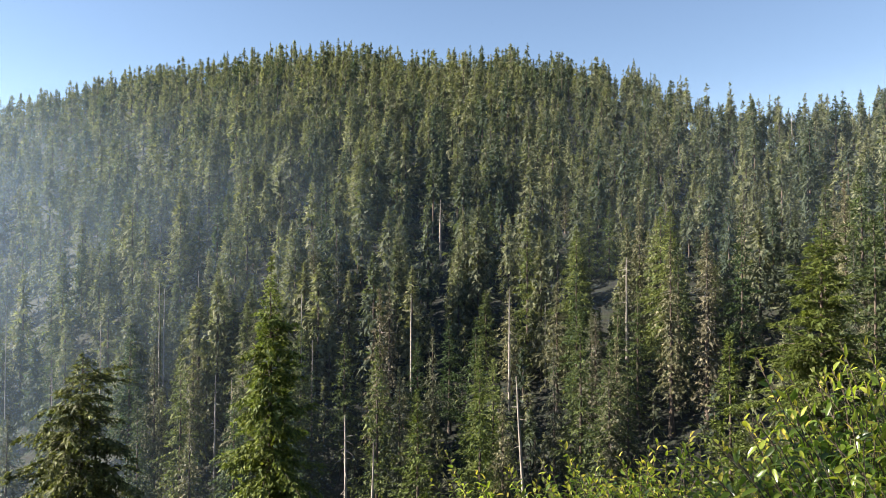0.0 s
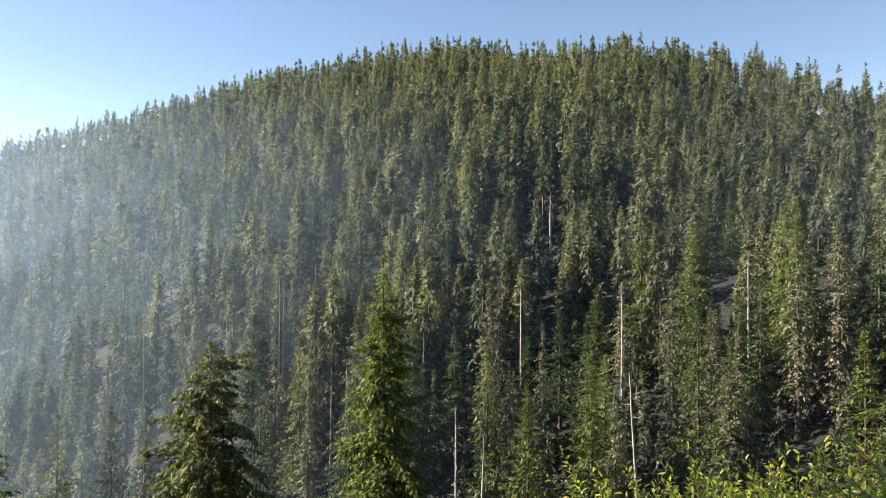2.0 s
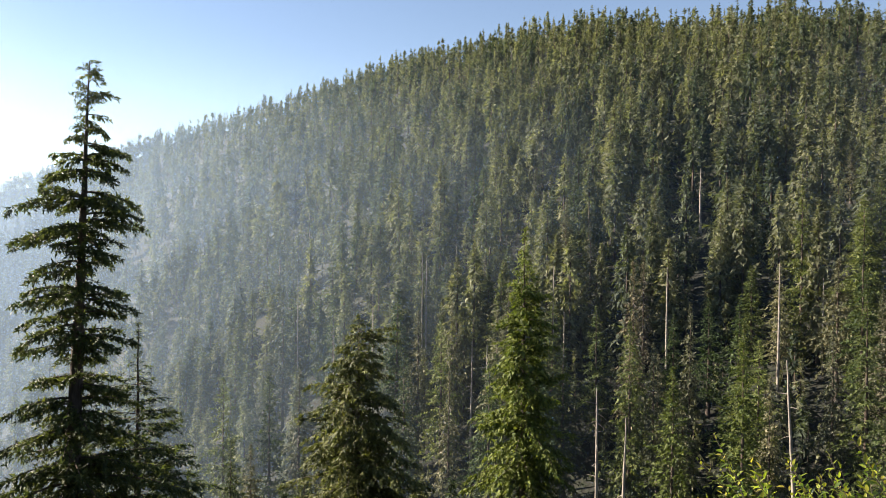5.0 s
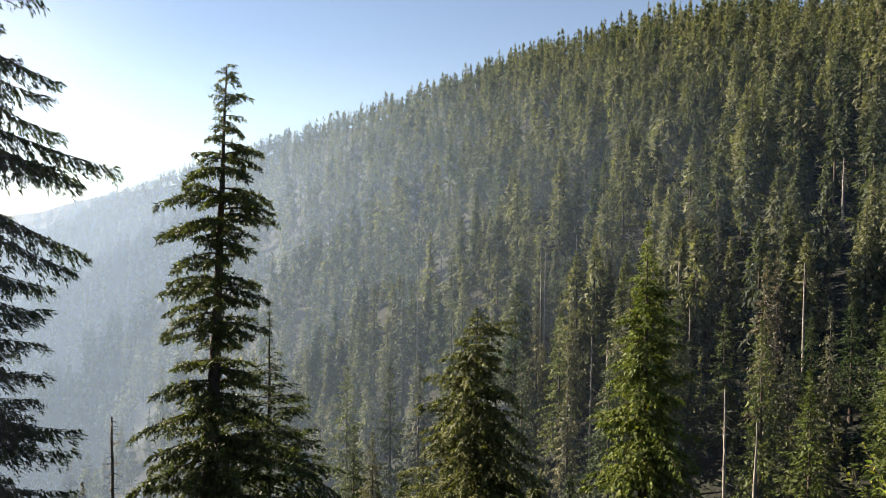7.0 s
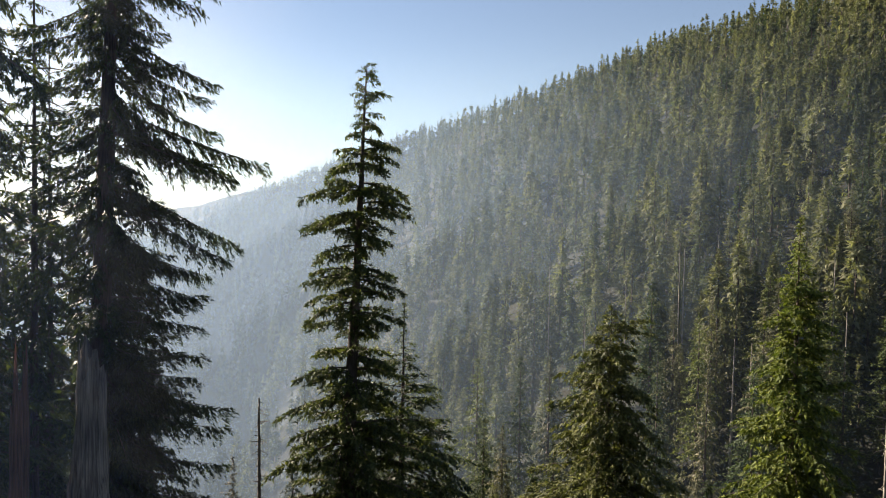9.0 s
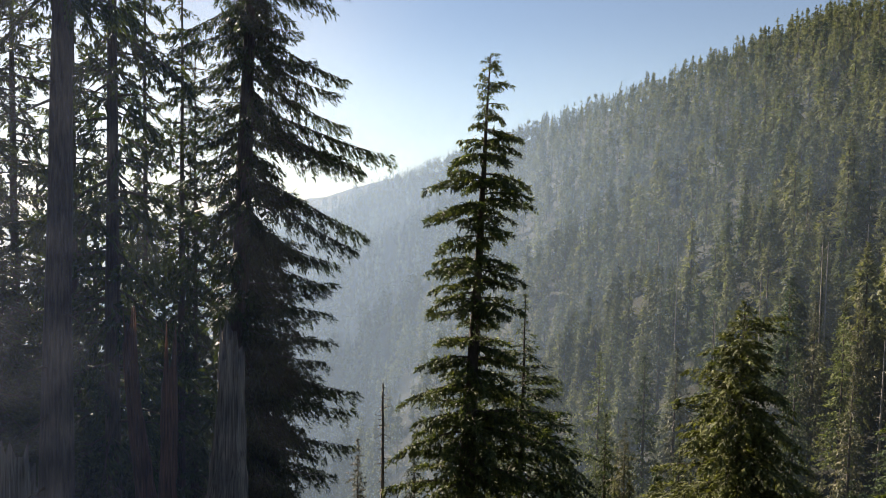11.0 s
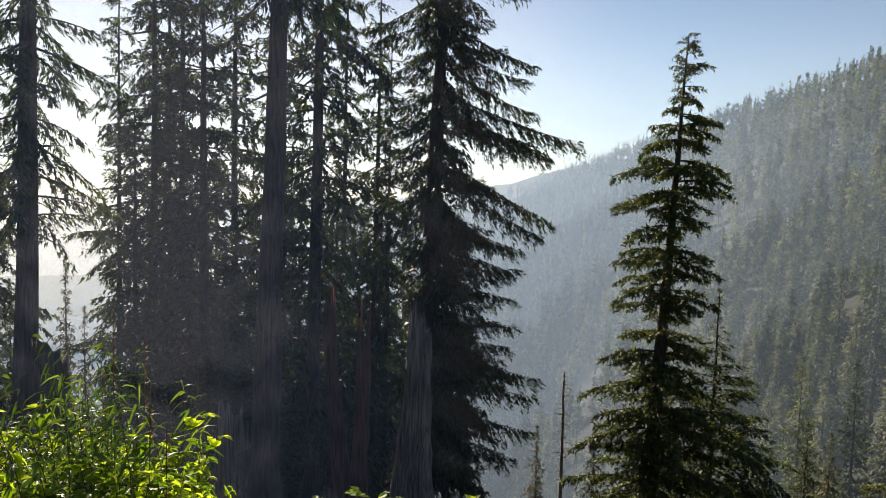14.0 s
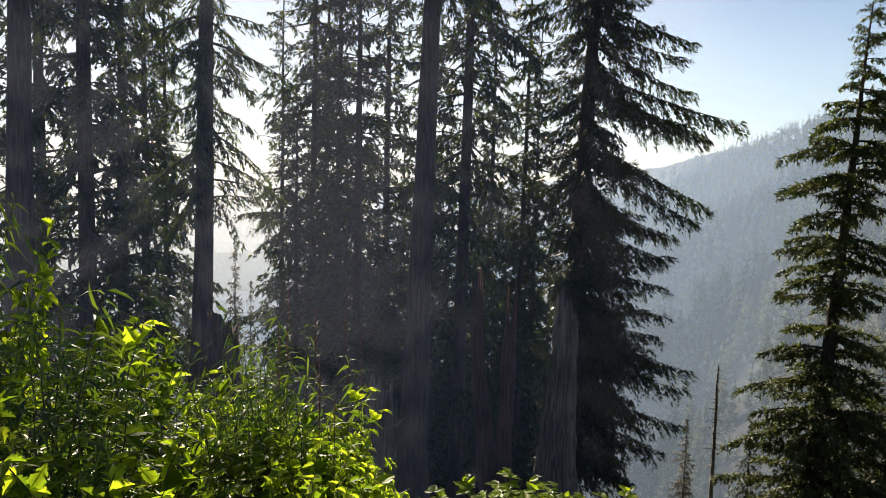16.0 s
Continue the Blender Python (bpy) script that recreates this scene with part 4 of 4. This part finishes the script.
WEED = [fireweed(211, 5, 1.0, False), fireweed(212, 4, 1.0, False), fireweed(213, 3, 1.0, True)]
BERRY = [shrub("salmonberry_shrub", 221 + k, "leafy green salmonberry shrub with broad toothed leaves", "salmonberry shrubs on the bank", 14, 1.0, 0.45, 10, 0.3, 0.105, 0.36, 0.35, M_BERRY, M_TWIG, thick=0.004, threes=True) for k in range(3)]
TOP_AZ, TOP_EL = [70, 78, 80.5, 83, 86, 90, 94, 98, 102, 106, 116], [-28, -26, -22.3, -20, -17.8, -14.8, -12.8, -10.8, -8, -2, 5]
n_weed = n_berry = 0


def room(az, d, most):
    """A shrub's breadth: those at the end of the thicket stay narrow."""
    return most if az < 79 else max(0.22, min(most, (az - 82.6) * 0.0175 * d / 0.42))


for d, low, cut in ((2.6, -5.5, 84), (3.2, -2.5, 81), (3.9, -1.0, 81), (4.7, 0.0, 85), (5.6, 0.3, 88)):
    for az in np.arange(cut, 116, 26 / (d * 2.3)):
        az = az + rng.uniform(-1.5, 1.5)
        dd = d + rng.uniform(-0.3, 0.3)
        el = np.interp(az, TOP_AZ, TOP_EL) + low + rng.uniform(-2.5, 0.5)
        s = (EYE + dd * math.tan(radians(el)) - float(ground_z(az, dd)))
        if s < 0.25:
            continue
        # darkened fireweed fills the shaded side, brightened salmonberry the sunlit end
        if rng.random() < (0.85 if az > 92 else 0.25):
            put(WEED[(0, 1)[n_weed % 2]], az, dd, min(1.1, 0.4 + 0.5 * s), s, rng.uniform(0, 360), 0.02)
            n_weed += 1
        else:
            put(BERRY[n_berry % 3], az, dd, room(az, dd, min(1.2, 0.5 + 0.5 * s)), s, rng.uniform(0, 360), 0.02)
            n_berry += 1
for az, el, d in ((84.0, -12.5, 3.3), (88.5, -12.5, 3.0), (89.8, -10.5, 3.4), (86.4, -14.0, 2.9), (91.2, -12.5, 3.1), (92.8, -12.0, 3.0)):
    s = EYE + d * math.tan(radians(el)) - float(ground_z(az, d))
    put(WEED[2 if az < 89 else 0], az, d, 0.7, s * (1.12 if az < 89 else 1.3), az * 9, 0.02)
for az, el, d in ((73.2, -21.6, 3.3), (71.0, -22.4, 3.4), (69.6, -22.2, 3.3), (83.0, -22.0, 3.0), (83.8, -21.2, 3.2), (85.0, -19.3, 2.9), (86.6, -19.0, 2.8), (84.4, -20.5, 2.6), (83.6, -22.0, 2.7), (86.0, -19.0, 2.6), (88.0, -18.0, 2.7), (85.4, -21.5, 2.4), (88.6, -20.0, 2.4),
                  (84.0, -20.4, 3.0), (84.8, -19.2, 3.1), (85.6, -17.6, 3.2), (86.8, -16.8, 3.1), (88.2, -16.0, 3.2), (89.6, -15.4, 3.3), (87.4, -18.2, 2.7), (90.6, -15.0, 3.1), (89.2, -17.4, 2.7), (91.4, -17.0, 2.7), (86.2, -20.6, 2.4), (90.2, -19.6, 2.4)):
    s = EYE + d * math.tan(radians(el)) - float(ground_z(az, d))
    put(BERRY[n_berry % 3], az, d, room(az, d, 1.05), s, az * 9, 0.02)
    n_berry += 1


def undergrowth(seed, label, leaf, spots):
    """Low ferns, brush and seedlings; spots: count, least and most azimuth, distance and size."""
    r = np.random.default_rng(seed)
    k = 9
    az, d, size = (np.concatenate([r.uniform(q[a], q[a + 1], q[0]) for q in spots]) for a in (1, 3, 5))
    n = len(az)
    p = np.repeat(np.stack([np.array(at_polar(a, e)) for a, e in zip(az, d)]), k, 0)
    a = r.uniform(0, 6.28, n * k)
    way = unit(np.stack([np.cos(a), np.sin(a), r.uniform(0.3, 1.6, n * k)], -1))
    ln = np.repeat(size, k) * r.uniform(0.6, 1.2, n * k)
    V, T, Q = leaves(p, way, unit(np.array([0, 0, 1.0]) + 0.3 * r.normal(0, 1, way.shape)), ln, ln * 0.13, r.uniform(0.3, 0.7, n * k))
    tagged(new("undergrowth", mesh_of("undergrowth", V, [T, Q], [leaf])), label, "undergrowth", kind="stuff")


undergrowth(9, "low green ferns and seedlings in deep shade", M_WEED, [(260, 44, 112, 5.5, 18, 0.2, 0.55), (240, 44, 112, 16, 46, 0.45, 1.0)])
undergrowth(10, "dark brush and seedlings between the trees of the slope", M_GREEN, [(150, -38, 42, 8, 30, 0.5, 1.1), (200, -38, 42, 28, 70, 1.0, 2.0), (620, -36, 42, 65, 240, 1.4, 3.2)])


# ---- distance, and see-through sheets in place of haze ----
def far_ridge():
    rng = np.random.default_rng(77)
    az = np.linspace(40, 80, 160)
    el = np.interp(az, [40, 52, 55, 58, 64, 80], [4.6, 2.8, 2.1, 1.1, 0.0, -1.5]) + rng.normal(0, 0.05, 160)
    D = 2600.0
    a = np.radians(az)
    V = []
    for f, z in ((1.0, EYE + D * np.tan(np.radians(el))), (0.8, np.full(160, -560.0)), (1.3, np.full(160, -560.0))):
        V.append(np.stack([-np.sin(a) * D * f, np.cos(a) * D * f, z], -1))
    i = np.arange(159)
    F = np.concatenate([np.stack([160 + i, 161 + i, i + 1, i], -1), np.stack([i, i + 1, 321 + i, 320 + i], -1)])
    tagged(new("backdrop", mesh_of("backdrop", np.concatenate(V), [F], [M_SOIL])), "far pale mountain ridge in the haze", "mountain", kind="structure")


far_ridge()


# curved sheet added round the viewer; haze is put into its see-through colour
def haze_sheet(radius, thick, scatter=0.35, clear=(-0.5, 0.95, 0.26, 0.78), rise=0.25, tone=(0.66, 0.84, 1.0)):
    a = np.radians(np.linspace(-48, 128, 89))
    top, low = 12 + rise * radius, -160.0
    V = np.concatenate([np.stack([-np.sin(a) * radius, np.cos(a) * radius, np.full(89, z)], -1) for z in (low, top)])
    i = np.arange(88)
    m = mist("haze_veil", thick, top, 10 + rise * radius, scatter, clear, tone)
    tagged(new("mist", mesh_of("mist", V, [np.stack([i, i + 1, 90 + i, 89 + i], -1)], [m])), "see-through sheet added to stand in for haze and glare", "mist", "mist banks", "stuff")


# nested sheets, each veiling what lies behind it a little more
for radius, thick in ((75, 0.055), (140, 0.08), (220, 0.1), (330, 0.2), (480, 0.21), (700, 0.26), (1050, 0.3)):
    haze_sheet(radius, thick, 0.35 if radius < 300 else 0.6, tone=(0.56, 0.76, 1.0) if radius < 500 else (0.66, 0.85, 1.0), clear=(-0.5, 0.95, (0.12 if radius < 100 else 0.36) if radius < 300 else 0.7, 0.58))
# added veil close by: greys the dark stand as lens glare would
haze_sheet(11, 0.125, 0.92, (0.95, 1.35, 0.0, 0.95), tone=(0.72, 0.8, 1.0))
# added pale sheet: puts the white glow around the sun over the sky
haze_sheet(1450, 0.36, 0.35, (0.8, 1.25, 0.0, 1.0), 0.52, (0.84, 0.83, 0.8))
